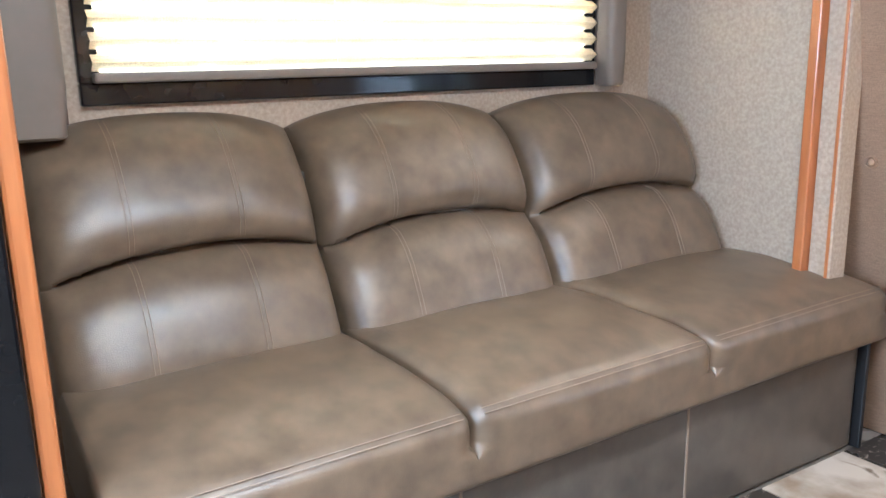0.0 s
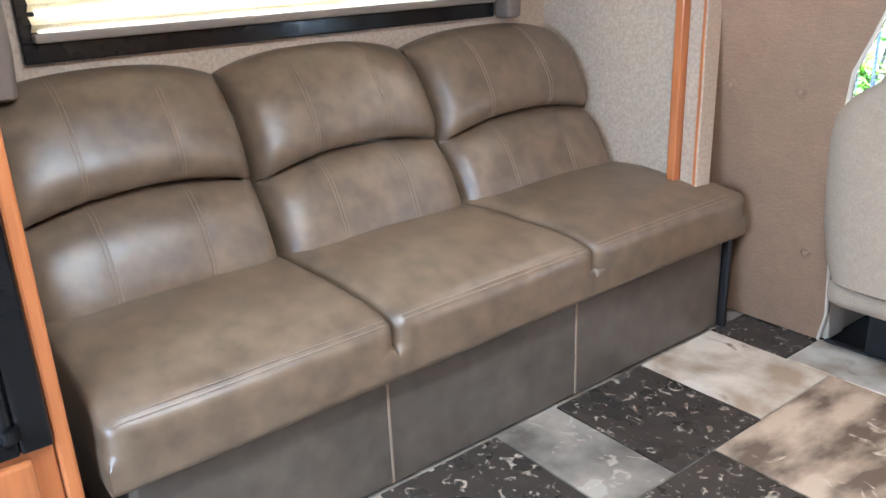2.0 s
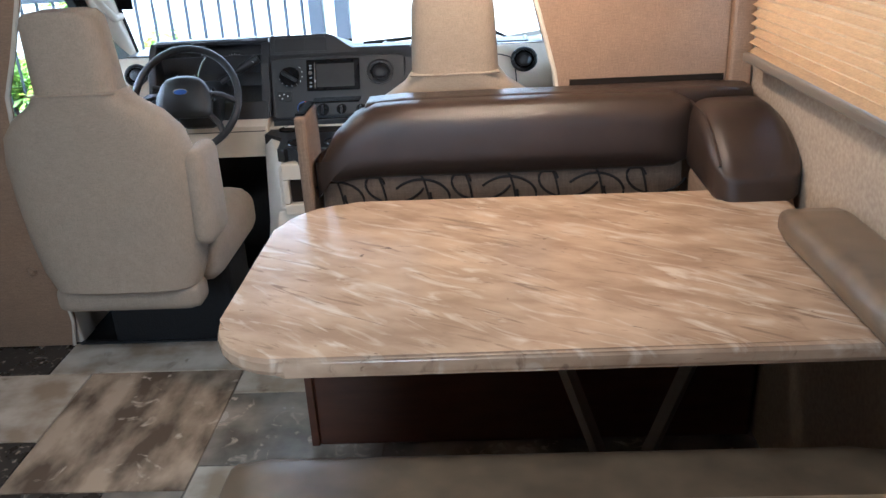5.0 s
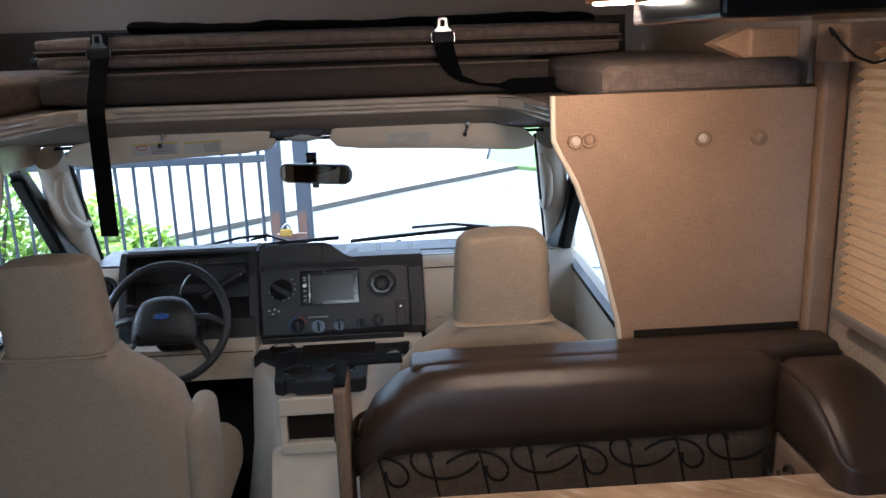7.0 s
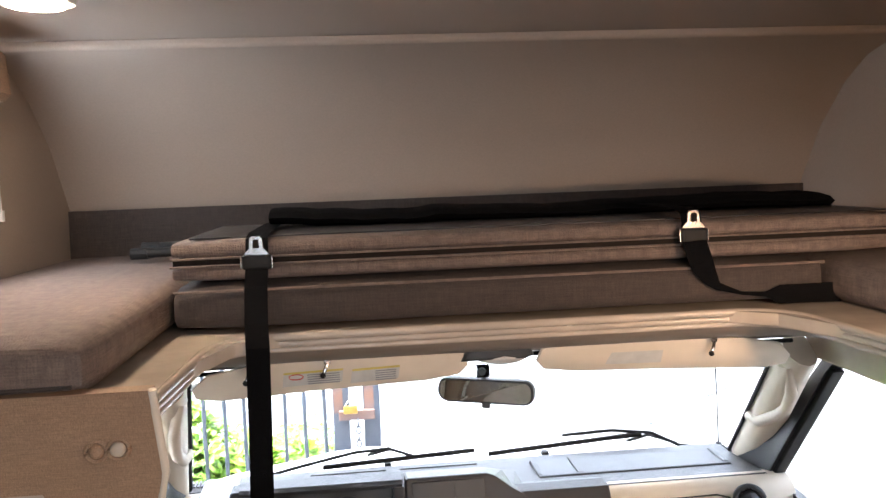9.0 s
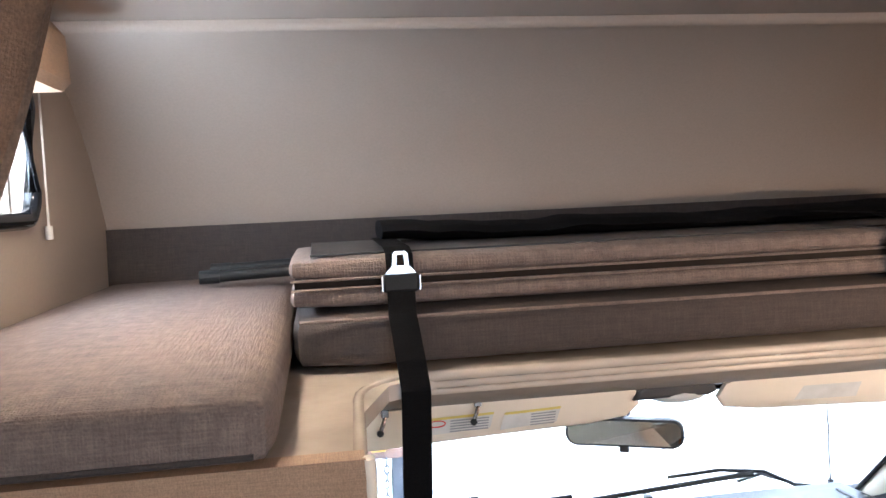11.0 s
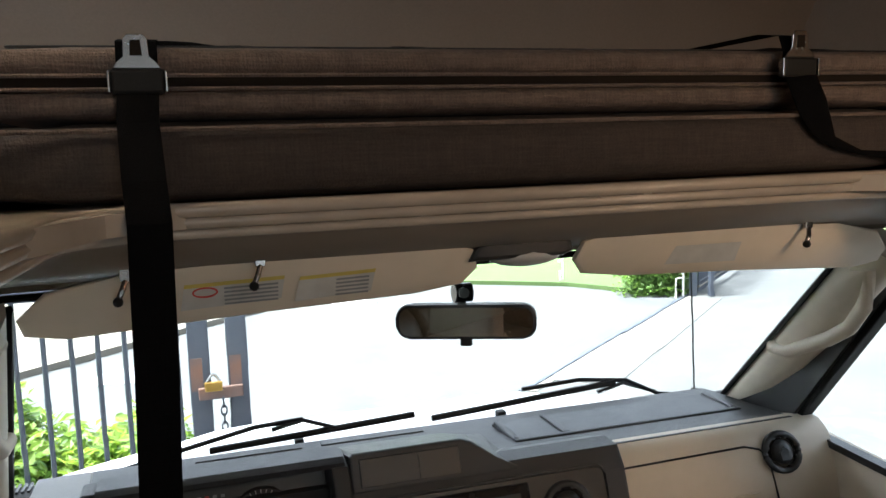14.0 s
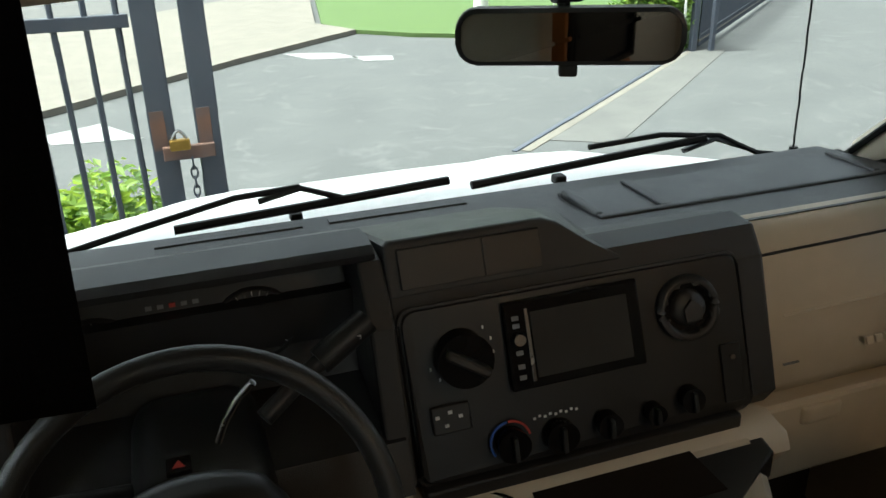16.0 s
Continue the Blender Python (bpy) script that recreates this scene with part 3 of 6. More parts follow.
# ---- appliance cabinet beside the sofa ----
cab = thing("appliance_cabinet", (-1.08, 0.2, 0.0), "honey wood cabinet framing a black glass appliance door", "cabinet")
part("front_post", box(-1.12, -1.05, 0.498, 0.525, 0.0, 1.90, 0.006), WOOD, cab)
part("side_panel", box(-1.12, -1.062, -0.42, 0.497, 0.0, 0.41, 0.004), WOOD, cab)
part("drawer_front", box(-1.061, -1.045, -0.38, 0.46, 0.03, 0.395, 0.008), WOOD, cab)
part("top_rail", box(-1.12, -1.05, -0.42, 0.497, 1.55, 1.90, 0.004), WOOD, cab)
fridge = thing("refrigerator", (-1.08, 0.05, 0.412), "black framed refrigerator with a dark glossy door panel", "refrigerator")
part("frame_post", box(-1.10, -1.040, 0.445, 0.496, 0.412, 1.548, 0.006), GLOSS_BLACK, fridge)
part("frame_post", box(-1.10, -1.040, -0.415, -0.36, 0.412, 1.548, 0.006), GLOSS_BLACK, fridge)
part("frame_rail", box(-1.10, -1.040, -0.36, 0.445, 0.412, 0.442, 0.005), GLOSS_BLACK, fridge)
part("frame_rail", box(-1.10, -1.040, -0.36, 0.445, 1.50, 1.548, 0.005), GLOSS_BLACK, fridge)
part("lower_door", box(-1.10, -1.060, -0.36, 0.420, 0.444, 0.738, 0.004), BLACK_GLASS, fridge)
part("upper_door", box(-1.10, -1.056, -0.36, 0.420, 0.742, 1.498, 0.004), BLACK_GLASS, fridge)
part("hinge_rod", tube([(-1.050, 0.432, 0.445), (-1.050, 0.432, 1.5)], 0.012, 10), GLOSS_BLACK, fridge, smooth=True)
part("hinge_cap", disc((-1.046, 0.436, 0.455), 0.017, 0.022, "z", 16), GLOSS_BLACK, fridge)
part("screw", disc((-1.058, 0.408, 0.70), 0.006, 0.006, "x", 12), CHROME, fridge)
part("screw", disc((-1.039, 0.47, 1.03), 0.005, 0.006, "x", 12), CHROME, fridge)

# ---- cab partition panels ----


def lean_y(z):
    return 2.545 - 0.205 * z


def panel_left():
    out = [(-1.17, 0.004), (-0.80, 0.004), (-0.775, 0.10), (-0.765, 0.36), (-0.755, 0.61), (-0.715, 0.83), (-0.665, 0.93), (-0.615, 1.04), (-0.56, 1.17), (-0.548, 1.215), (-0.552, 1.335), (-1.17, 1.335)]
    bm = prism(out, "y", 0.0, 0.03)
    for v in bm.verts:
        v.co.y += lean_y(v.co.z)
    return bm


pl = thing("partition_panel", (-0.9, 2.5, 0.0), "beige linen-look padded panel with buttons beside the driver seat", "panel", "cab partition panels")
part("padding", panel_left(), LINEN, pl)
part("edge_piping", tube([(x + 0.003, lean_y(z) + 0.004, z) for x, z in ((-0.80, 0.004), (-0.775, 0.10), (-0.765, 0.36), (-0.755, 0.61), (-0.715, 0.83), (-0.665, 0.93), (-0.615, 1.04), (-0.56, 1.17), (-0.548, 1.215), (-0.552, 1.335))], 0.006, 8), CREAM, pl, smooth=True)
pr = thing("partition_panel", (0.85, 2.27, 0.80), "beige linen-look padded panel with buttons above the booth", "panel", "cab partition panels")
right_edge = [(0.708, 0.80), (0.700, 0.86), (0.664, 0.998), (0.64, 1.075), (0.607, 1.164), (0.575, 1.222), (0.562, 1.25), (0.560, 1.338)]
part("padding", prism(right_edge + [(1.10, 1.338), (1.10, 0.80)], "y", 2.256, 2.286), LINEN, pr)
part("edge_piping", tube([(x - 0.003, 2.258, z) for x, z in right_edge], 0.006, 8), CREAM, pr, smooth=True)
part("edge_strip", box(1.102, 1.155, 2.235, 2.286, 0.80, 1.44, 0.008), LINEN, pr)
# Flat dark strip on the panel, painting the shade of a slot.
part("slot", box(0.733, 1.095, 2.252, 2.2558, 0.822, 0.838), HOLLOW_SHADE, pr)


def button(parent, c, mt):
    b = part("button", ball(c, 0.0105, (1, 0.55, 1)), mt, parent, smooth=True)
    part("button_rim", tube([(c[0] + 0.014 * math.cos(a * math.tau / 16), c[1] + 0.001, c[2] + 0.014 * math.sin(a * math.tau / 16)) for a in range(16)], 0.0035, 6, closed=True), LINEN, b, smooth=True)


for x, z, m_ in ((0.603, 1.247, BUTTON), (0.630, 1.249, LINEN), (0.866, 1.243, BUTTON), (0.983, 1.240, LINEN)):
    button(pr, (x, 2.253, z), m_)
for x, z, m_ in ((-0.600, 1.255, BUTTON), (-0.628, 1.253, LINEN), (-1.060, 0.765, LINEN), (-0.850, 0.765, LINEN), (-0.835, 0.29, LINEN)):
    button(pl, (x, lean_y(z) - 0.003, z), m_)

# ---- driver and passenger seats ----


def cab_seat(at, label):
    """Cloth bucket seat with a tall head part, built round its own middle."""
    root = thing("captain_chair", at, label, "chair", "cab chairs")
    ax, ay, az = at
    widths = [(0.31, 0.200, 0.0), (0.36, 0.222, 0.0), (0.46, 0.238, -0.004), (0.58, 0.245, -0.010), (0.68, 0.243, -0.018), (0.745, 0.228, -0.026), (0.79, 0.190, -0.034), (0.83, 0.130, -0.042), (0.858, 0.110, -0.048)]

    def shell(levels, depth, bulge):
        rows = []
        for z, hw, dy in levels:
            ring = []
            for k in range(32):
                a = k * math.tau / 32
                cx, sy = math.cos(a), math.sin(a)
                ring.append(Vector((ax + hw * math.copysign(abs(cx) ** 0.45, cx), ay + dy + depth * math.copysign(abs(sy) ** 0.6, sy) - bulge * (1 - cx * cx), z)))
            rows.append(ring)
        return rows

    back_rows = shell(widths, 0.062, 0.012)
    first = [p.lerp(sum(back_rows[0], Vector()) / 32, 0.25) - Vector((0, 0, 0.012)) for p in back_rows[0]]
    back = part("backrest", skin([first] + back_rows, closed=True, cap=True), SEAT_CLOTH, root, smooth=True)
    head = [(0.856, 0.108, -0.048), (0.90, 0.106, -0.052), (0.96, 0.103, -0.058), (1.01, 0.100, -0.062), (1.035, 0.094, -0.064), (1.048, 0.080, -0.066), (1.052, 0.055, -0.066)]
    part("headrest", skin(shell(head, 0.052, 0.006), closed=True, cap=True), SEAT_CLOTH, root, smooth=True)
    part("seam", tube([(ax - 0.109 + 0.218 * i / 12, ay - 0.048 - 0.060 - 0.012 * (1 - (i / 6 - 1) ** 2) ** 0.5, 0.857) for i in range(13)], 0.003, 6), SEAT_CLOTH, back, smooth=True)
    part("skirt", cushion(ax - 0.205, ax + 0.205, ay - 0.05, ay + 0.05, 0.235, 0.318, 0.03, n=8), SEAT_CLOTH, root, smooth=True)
    part("seat_cushion", cushion(ax - 0.235, ax + 0.245, ay + 0.04, ay + 0.50, 0.27, 0.43, 0.06, (0, 0, 0.02), 10), SEAT_CLOTH, root, smooth=True)
    part("pedestal", box(ax - 0.20, ax + 0.20, ay + 0.22, ay + 0.45, -0.013, 0.27, 0.02), CARPET, root, "black metal pedestal")
    return root


seat_d = cab_seat((-0.47, 2.34, 0.0), "beige cloth driver seat with built-in headrest")
arm = part("armrest", cushion(-0.252, -0.195, 2.28, 2.44, 0.43, 0.69, 0.027, (0.004, 0, 0.0), 9), SEAT_CLOTH, seat_d, smooth=True)
seat_p = cab_seat((0.46, 2.40, 0.0), "beige cloth passenger seat with built-in headrest")

# ---- dinette ----
table = thing("dinette_table", (0.6, 1.6, 0.0), "dinette table with a marbled tan laminate top and rounded corners", "table")
outline = arc(0.25, 1.80, 0.15, 90, 180, 8) + arc(0.225, 1.415, 0.125, 180, 270, 8) + [(1.13, 1.29), (1.13, 1.95)]
part("tabletop", prism(outline, "z", 0.622, 0.655, 0.010), STONE, table)
part("apron", box(0.20, 1.12, 1.36, 1.86, 0.585, 0.6215, 0.004), WOOD_DARK, table)
for x0, x1 in ((0.60, 0.78), (0.96, 0.78)):
    part("leg_brace", tube([(x0, 1.66, 0.59), (x1, 1.66, 0.06)], 0.016, 4), TAUPE, table)
part("leg_foot", box(0.70, 0.86, 1.60, 1.72, 0.0, 0.06, 0.004), TAUPE, table)

booth = thing("dinette_booth", (0.6, 2.1, 0.0), "booth bench with dark leather bolster and swirl-patterned fabric back", "bench", "dinette benches")
part("base", box(0.09, 1.15, 1.99, 2.22, 0.0, 0.34, 0.006), WOOD_DARK, booth, "dark cherry wood bench base")
part("base_post", box(0.07, 0.09, 1.985, 2.22, 0.0, 0.36, 0.003), WOOD_DARK, booth)
part("seat_cushion", cushion(0.09, 1.15, 1.97, 2.20, 0.342, 0.44, 0.03, (0, 0, 0.01), 8), LEATHER_DARK, booth, smooth=True)
fab = part("back_fabric", cushion(0.135, 0.985, 2.135, 2.225, 0.44, 0.70, 0.02, (0, 0.004, 0), 8), PATTERN, booth, "tan fabric with dark looping lines", smooth=True)


def bolster(q, uvw):
    u, v, w = uvw
    q = q.copy()
    k = max(0.0, min(1.0, (0.30 - q.x) / 0.17))
    q.z -= 0.13 * k * k * (1 if w > -0.2 else 0.15)
    return q


part("bolster", cushion(0.128, 1.0, 2.085, 2.235, 0.655, 0.822, 0.05, (0, 0.006, 0.004), 14, bolster), LEATHER_DARK, booth, "dark brown leather bolster", smooth=True)
part("top_ledge", cushion(0.25, 1.14, 2.15, 2.252, 0.74, 0.828, 0.02, n=8), LEATHER_DARK, booth, smooth=True)
part("end_panel", box(0.098, 0.124, 2.085, 2.245, 0.02, 0.812, 0.008), PATTERN, booth, "patterned fabric end panel")
br = part("corner_bracket", box(0.100, 0.122, 2.10, 2.24, 0.813, 0.817, 0.001), WEBBING, booth, "flat dark metal corner bracket")
part("bracket_flange", box(0.122, 0.235, 2.19, 2.24, 0.820, 0.824, 0.001), WEBBING, br)


def swirl(cx, cz, s, flip):
    pts = []
    for i in range(30):
        a = i / 29 * 5.4
        pts.append((cx + s * (0.045 * math.cos(a + 0.6) * flip + 0.016 * (a - 2.7)), 0, cz + s * (0.040 * math.sin(a + 0.6) + 0.004 * a)))
    return pts


for i in range(8):
    pts = [(x, 2.1305 - 0.003 * math.sin((x - 0.135) / 0.85 * math.pi), max(0.47, min(0.652, z))) for x, _, z in swirl(0.19 + i * 0.102, 0.600 + 0.012 * (i % 2), 1.0, 1 if i % 2 else -1)]
    part("swirl_line", tube(pts, 0.0031, 5, flat=1.0), SWIRL, fab)
    pts = [(0.165 + i * 0.102 + 0.045 * k / 9, 2.1305 - 0.002, 0.655 - 0.13 * (k / 9) + 0.02 * math.sin(k * 0.7)) for k in range(10)]
    part("swirl_line", tube(pts, 0.0027, 5), SWIRL, fab)
for z in (0.30, 0.52, 0.70):
    part("swirl_line", tube([(0.0975, 2.10 + 0.014 * k, z + 0.03 * math.sin(k * 0.6)) for k in range(10)], 0.004, 5), SWIRL, booth)

corner = thing("booth_corner_cushion", (1.07, 1.95, 0.44), "dark leather corner cushion curving along the coach wall", "cushion")


def corner_shape(q, uvw):
    q = q.copy()
    k = max(0.0, (2.06 - q.y) / 0.20)
    q.z -= 0.10 * k * k * (uvw[2] + 1) / 2
    return q


part("leather", cushion(0.985, 1.155, 1.86, 2.15, 0.640, 0.812, 0.04, (0.008, 0, 0.004), 12, corner_shape), LEATHER_DARK, corner, smooth=True)
part("piping", tube([corner_shape(Vector((0.992, 1.885 + 0.255 * i / 14, 0.800)), (0, 0, 1)) for i in range(15)], 0.004, 6), LEATHER_DARK, corner, smooth=True)
side = part("fabric_side", cushion(0.99, 1.15, 1.87, 2.13, 0.44, 0.66, 0.02, n=8), PATTERN, corner, smooth=True)
for i in range(3):
    pts = [(0.987, 1.93 + i * 0.07 + p[0] * 1.0 - 0.19, max(0.46, min(0.63, p[2]))) for p in swirl(0.19, 0.57, 1.0, 1)]
    part("swirl_line", tube(pts, 0.004, 5), SWIRL, side)
ledge = thing("wall_ledge_cushion", (1.10, 1.4, 0.655), "tan leather pad lying on the table beside the wall", "cushion")
part("leather", cushion(1.03, 1.155, 1.05, 1.68, 0.657, 0.715, 0.025, (0, 0, 0.004), 10), LEATHER, ledge, smooth=True)

aft = thing("dinette_booth", (0.65, 1.1, 0.0), "brown leather dinette bench with rounded backrest", "bench", "dinette benches")
part("base", box(0.14, 1.15, 0.86, 1.33, 0.0, 0.32, 0.006), WOOD_DARK, aft)
part("seat_cushion", cushion(0.085, 1.15, 0.90, 1.40, 0.322, 0.42, 0.035, (0, 0, 0.012), 12), LEATHER, aft, smooth=True)
part("backrest", cushion(0.15, 1.15, 0.80, 0.92, 0.30, 0.735, 0.055, (0, 0, 0.004), 12, lambda q, uvw: Vector((q.x, q.y, q.z - 0.10 * max(0, (0.38 - q.x) / 0.23) ** 2 * (uvw[2] > 0)))), LEATHER, aft, smooth=True)

# ---- dinette window blind ----
dwin = tagged(thing("window_2", (1.2, 1.5, 0.9), "black-framed coach window behind a lowered blind", "window"), kind="structure")
bm = bmesh.new()
for y0, y1, z0, z1 in ((0.83, 2.18, 0.872, 0.90), (0.83, 2.18, 1.40, 1.43), (0.83, 0.85, 0.90, 1.40), (2.16, 2.18, 0.90, 1.40)):
    box(1.145, 1.165, y0, y1, z0, z1, 0.003, bm)
part("window_frame", bm, GLOSS_BLACK, dwin)
p2 = part("pane", box(1.215, 1.220, 0.85, 2.16, 0.90, 1.40), GLASS, dwin)
p2.visible_shadow = False
dblind = thing("pleated_blind", (1.13, 1.5, 0.9), "tan pleated window blind backlit beside the dinette", "blind")
rows = []
for i in range(53):
    rows.append([Vector((1.118 + (0.008 if i % 2 else -0.008), 0.87 + 1.27 * j / 12, 0.905 + 0.52 * i / 52)) for j in range(13)])
part("pleats", skin(rows), BLIND_TAN, dblind)
part("bottom_rail", box(1.10, 1.138, 0.865, 2.145, 0.885, 0.904, 0.004), TAUPE, dblind)

# ---- overhead cabinet over the dinette ----
over = thing("overhead_cabinet", (0.8, 1.4, 1.52), "honey maple overhead cabinet with framed doors", "cabinet")
part("body", box(0.49, 1.155, -0.30, 1.93, 1.53, 1.915, 0.004), WOOD, over)
part("end_panel", box(0.475, 1.155, 1.932, 1.945, 1.522, 1.915, 0.003), WOOD, over)
dr = part("end_door", box(0.475, 0.835, 1.946, 1.962, 1.524, 1.912, 0.005), WOOD, over)
part("raised_panel", box(0.535, 0.775, 1.963, 1.970, 1.580, 1.86, 0.006), WOOD, dr)
part("hinge", disc((0.483, 1.964, 1.534), 0.006, 0.006, "y", 12), DASH_DARK, dr)
part("catch", box(0.80, 0.83, 1.963, 1.972, 1.585, 1.615, 0.003), CHROME, dr)
puck = thing("puck_light", (0.565, 1.86, 1.50), "small wood-rimmed puck light switched on under the cabinet", "lamp")
part("housing", disc((0.565, 1.86, 1.508), 0.040, 0.024, "z", 24, r2=0.046), WOOD, puck, smooth=True)
part("lens", disc((0.565, 1.86, 1.4945), 0.030, 0.003, "z", 20), LAMP_ON, puck)
tv = thing("flip_down_monitor", (0.95, 1.75, 1.47), "black flip-down monitor folded under the overhead cabinet", "monitor")
part("case", box(0.60, 1.12, 1.55, 1.88, 1.462, 1.500, 0.006), GLOSS_BLACK, tv)
part("hinge", box(0.66, 0.76, 1.80, 1.86, 1.501, 1.5285, 0.003), DASH_DARK, tv)
part("wire", tube([(1.05 + 0.05 * math.sin(i * 0.5), 1.93 + 0.012 * i, 1.42 + 0.03 * math.sin(i * 0.8)) for i in range(12)], 0.003, 6), RUBBER, tv)
box1 = thing("wall_bracket_block", (0.93, 2.1, 1.39), "small pale wooden bracket block below the monitor", "bracket")
part("block", box(0.86, 0.95, 2.05, 2.12, 1.405, 1.455, 0.004), LINEN, box1)
part("wedge", prism([(0.80, 1.43), (0.86, 1.455), (0.86, 1.405)], "y", 2.06, 2.11), LINEN, box1)
box2 = thing("wall_bracket_block", (1.10, 2.1, 1.34), "small pale wooden bracket block above the panel", "bracket")
part("block", box(1.06, 1.15, 2.09, 2.20, 1.39, 1.46, 0.004), LINEN, box2)

# ---- cab-over bunk ----
setting("bunk_floor", prism([(-1.17, 2.29), (-0.56, 2.29), (-0.545, 2.50), (-0.50, 2.64), (-0.40, 2.715), (0.40, 2.715), (0.50, 2.64), (0.545, 2.50), (0.565, 2.29), (1.17, 2.29), (1.17, 3.70), (-1.17, 3.70)], "z", 1.294, 1.316, 0.0), CAB_PAINT, "cream moulded bunk floor over the cab", "bunk floor")
setting("cap_wall_left", wall_with_hole("x", -1.17, -1.10, 2.20, 3.70, 1.342, 1.92, 2.70, 3.115, 1.575, 1.80), CAP_LINER, "beige padded side wall of the bunk with a small window", "wall")
setting("cap_wall_right", box(1.10, 1.155, 2.30, 3.70, 1.342, 1.92), CAP_LINER, "beige padded side wall of the bunk", "wall")
front = [(3.64, 1.342), (3.63, 1.535), (3.52, 1.70), (3.40, 1.815), (3.30, 1.875), (3.15, 1.915), (3.10, 1.918), (3.72, 1.918), (3.72, 1.342)]
setting("cap_front", prism(front, "x", -1.10, 1.10), CAP_LINER, "smooth beige sloping front of the bunk", "wall", smooth=True)
setting("cap_cove_trim", prism(arc(3.11, 1.9185, 0.020, 180, 360, 8), "x", -1.098, 1.098), CAP_LINER, "beige cove strip where bunk front meets ceiling", "trim", smooth=True)
setting("cap_front_kick", prism([(3.628, 1.344), (3.628, 1.405), (3.622, 1.53), (3.612, 1.53), (3.60, 1.344)], "x", -1.098, 1.098), BUNK_DARK, "dark brown fabric kick strip along the bunk front", "trim")
bw = tagged(thing("window_3", (-1.10, 2.9, 1.6), "small black-framed bunk window", "window"), kind="structure")
part("window_frame", tube([(-1.098, y, z) for y, z in rounded(2.68, 3.115, 1.565, 1.815, 0.05)], 0.016, 8, closed=True), GLOSS_BLACK, bw, smooth=True)
pb = part("pane", box(-1.14, -1.135, 2.70, 3.115, 1.575, 1.80), GLASS, bw)
pb.visible_shadow = False
val = thing("bunk_valance", (-1.05, 2.95, 1.80), "cream striped valance over the bunk window", "valance")
part("cover", prism([(-1.098, 1.905), (-1.02, 1.905), (-1.00, 1.88), (-0.995, 1.80), (-1.01, 1.785), (-1.098, 1.785)], "y", 2.66, 3.04, 0.006), LINEN, val)
for d in (0.0, 0.03):
    part("stripe", tube([(-1.05 + d, 3.042, 1.79), (-1.035 + d, 3.043, 1.83), (-1.04 + d, 3.042, 1.88)], 0.003, 5), SWIRL, val)
part("pull_cord", tube([(-1.085, 3.15, 1.80), (-1.085, 3.15, 1.55)], 0.0022, 5), WHITE_PLASTIC, val)
part("cord_end", disc((-1.085, 3.15, 1.54), 0.007, 0.025, "z", 10), WHITE_PLASTIC, val)
cur = thing("curtain", (-0.80, 2.22, 1.6), "brown privacy curtain bunched at the bunk edge", "curtain")
rows = []
for i in range(13):
    k = i / 12
    rows.append([Vector((-0.745 - 0.085 * k ** 1.6 - 0.20 * j / 24, 2.19 + 0.022 * math.sin(j * 1.25 + k), 1.915 - 0.335 * k)) for j in range(25)])
part("folds", skin(rows), CURTAIN, cur, smooth=True)
lamp = thing("bunk_ceiling_light", (-0.78, 2.62, 1.915), "small lit ceiling light in the bunk", "lamp")
part("housing", disc((-0.78, 2.62, 1.910), 0.06, 0.02, "z", 24, r2=0.065), WHITE_PLASTIC, lamp, smooth=True)
part("lens", disc((-0.78, 2.62, 1.898), 0.045, 0.005, "z", 24), LAMP_ON, lamp)

for sx, lb in ((-1, "brown woven bunk mattress wing above the partition panel"), (1, "brown woven bunk mattress wing near the overhead cabinet")):
    w = thing("bunk_mattress_wing", (0.87 * sx, 2.95, 1.343), lb, "mattress", "bunk mattresses")
    x0, x1 = (-1.095, -0.635) if sx < 0 else (0.66, 1.095)
    part("cover", cushion(x0, x1, 2.292, 3.60, 1.318, 1.402, 0.030, (0, 0.004, 0.010), 14), BUNK_FABRIC, w, smooth=True)
    part("seam", tube([(x0 + 0.02 + (x1 - x0 - 0.04) * i / 12, 2.2915 - 0.004 * math.sin(i / 12 * math.pi), 1.340) for i in range(13)], 0.003, 6), BUNK_DARK, w, smooth=True)
mid = thing("bunk_mattress_centre", (0, 3.0, 1.343), "dark brown woven centre mattress across the bunk", "mattress", "bunk mattresses")
part("cover", cushion(-0.632, 0.655, 2.735, 3.60, 1.318, 1.408, 0.032, (0, 0.003, 0.002), 10), BUNK_DARK, mid, smooth=True)
part("piping", tube([(-0.62 + 1.265 * i / 30, 2.7345 - 0.002 * math.sin(i / 30 * math.pi), 1.398) for i in range(31)], 0.003, 6), BUNK_FABRIC, mid, smooth=True)
pad = thing("folded_bunk_pad", (0.1, 2.98, 1.41), "brown woven bunk pad folded double and strapped down", "mattress", "bunk mattresses")
for z0, z1, nm in ((1.411, 1.4445, "lower_half"), (1.4550, 1.490, "upper_half")):
    h = part(nm, cushion(-0.632, 0.84, 2.765, 3.20, z0, z1, 0.0155, (0.003, 0.004, 0.001), 12), BUNK_FABRIC, pad, smooth=True)
    part("welt", tube([(-0.63 + 1.47 * i / 30, 2.763 + 0.001 * math.sin(i), 1.4425 if nm == "lower_half" else 1.4570) for i in range(31)], 0.0025, 6), BUNK_FABRIC, h, smooth=True)
# Near-black filler paints the shade between the two pad halves.
part("zip_gap_shade", box(-0.625, 0.832, 2.767, 3.19, 1.4440, 1.4555), HOLLOW_SHADE, pad)
net = thing("safety_net_roll", (0.25, 3.1, 1.49), "rolled black mesh safety net lying on the bunk pad", "net")
rows = []
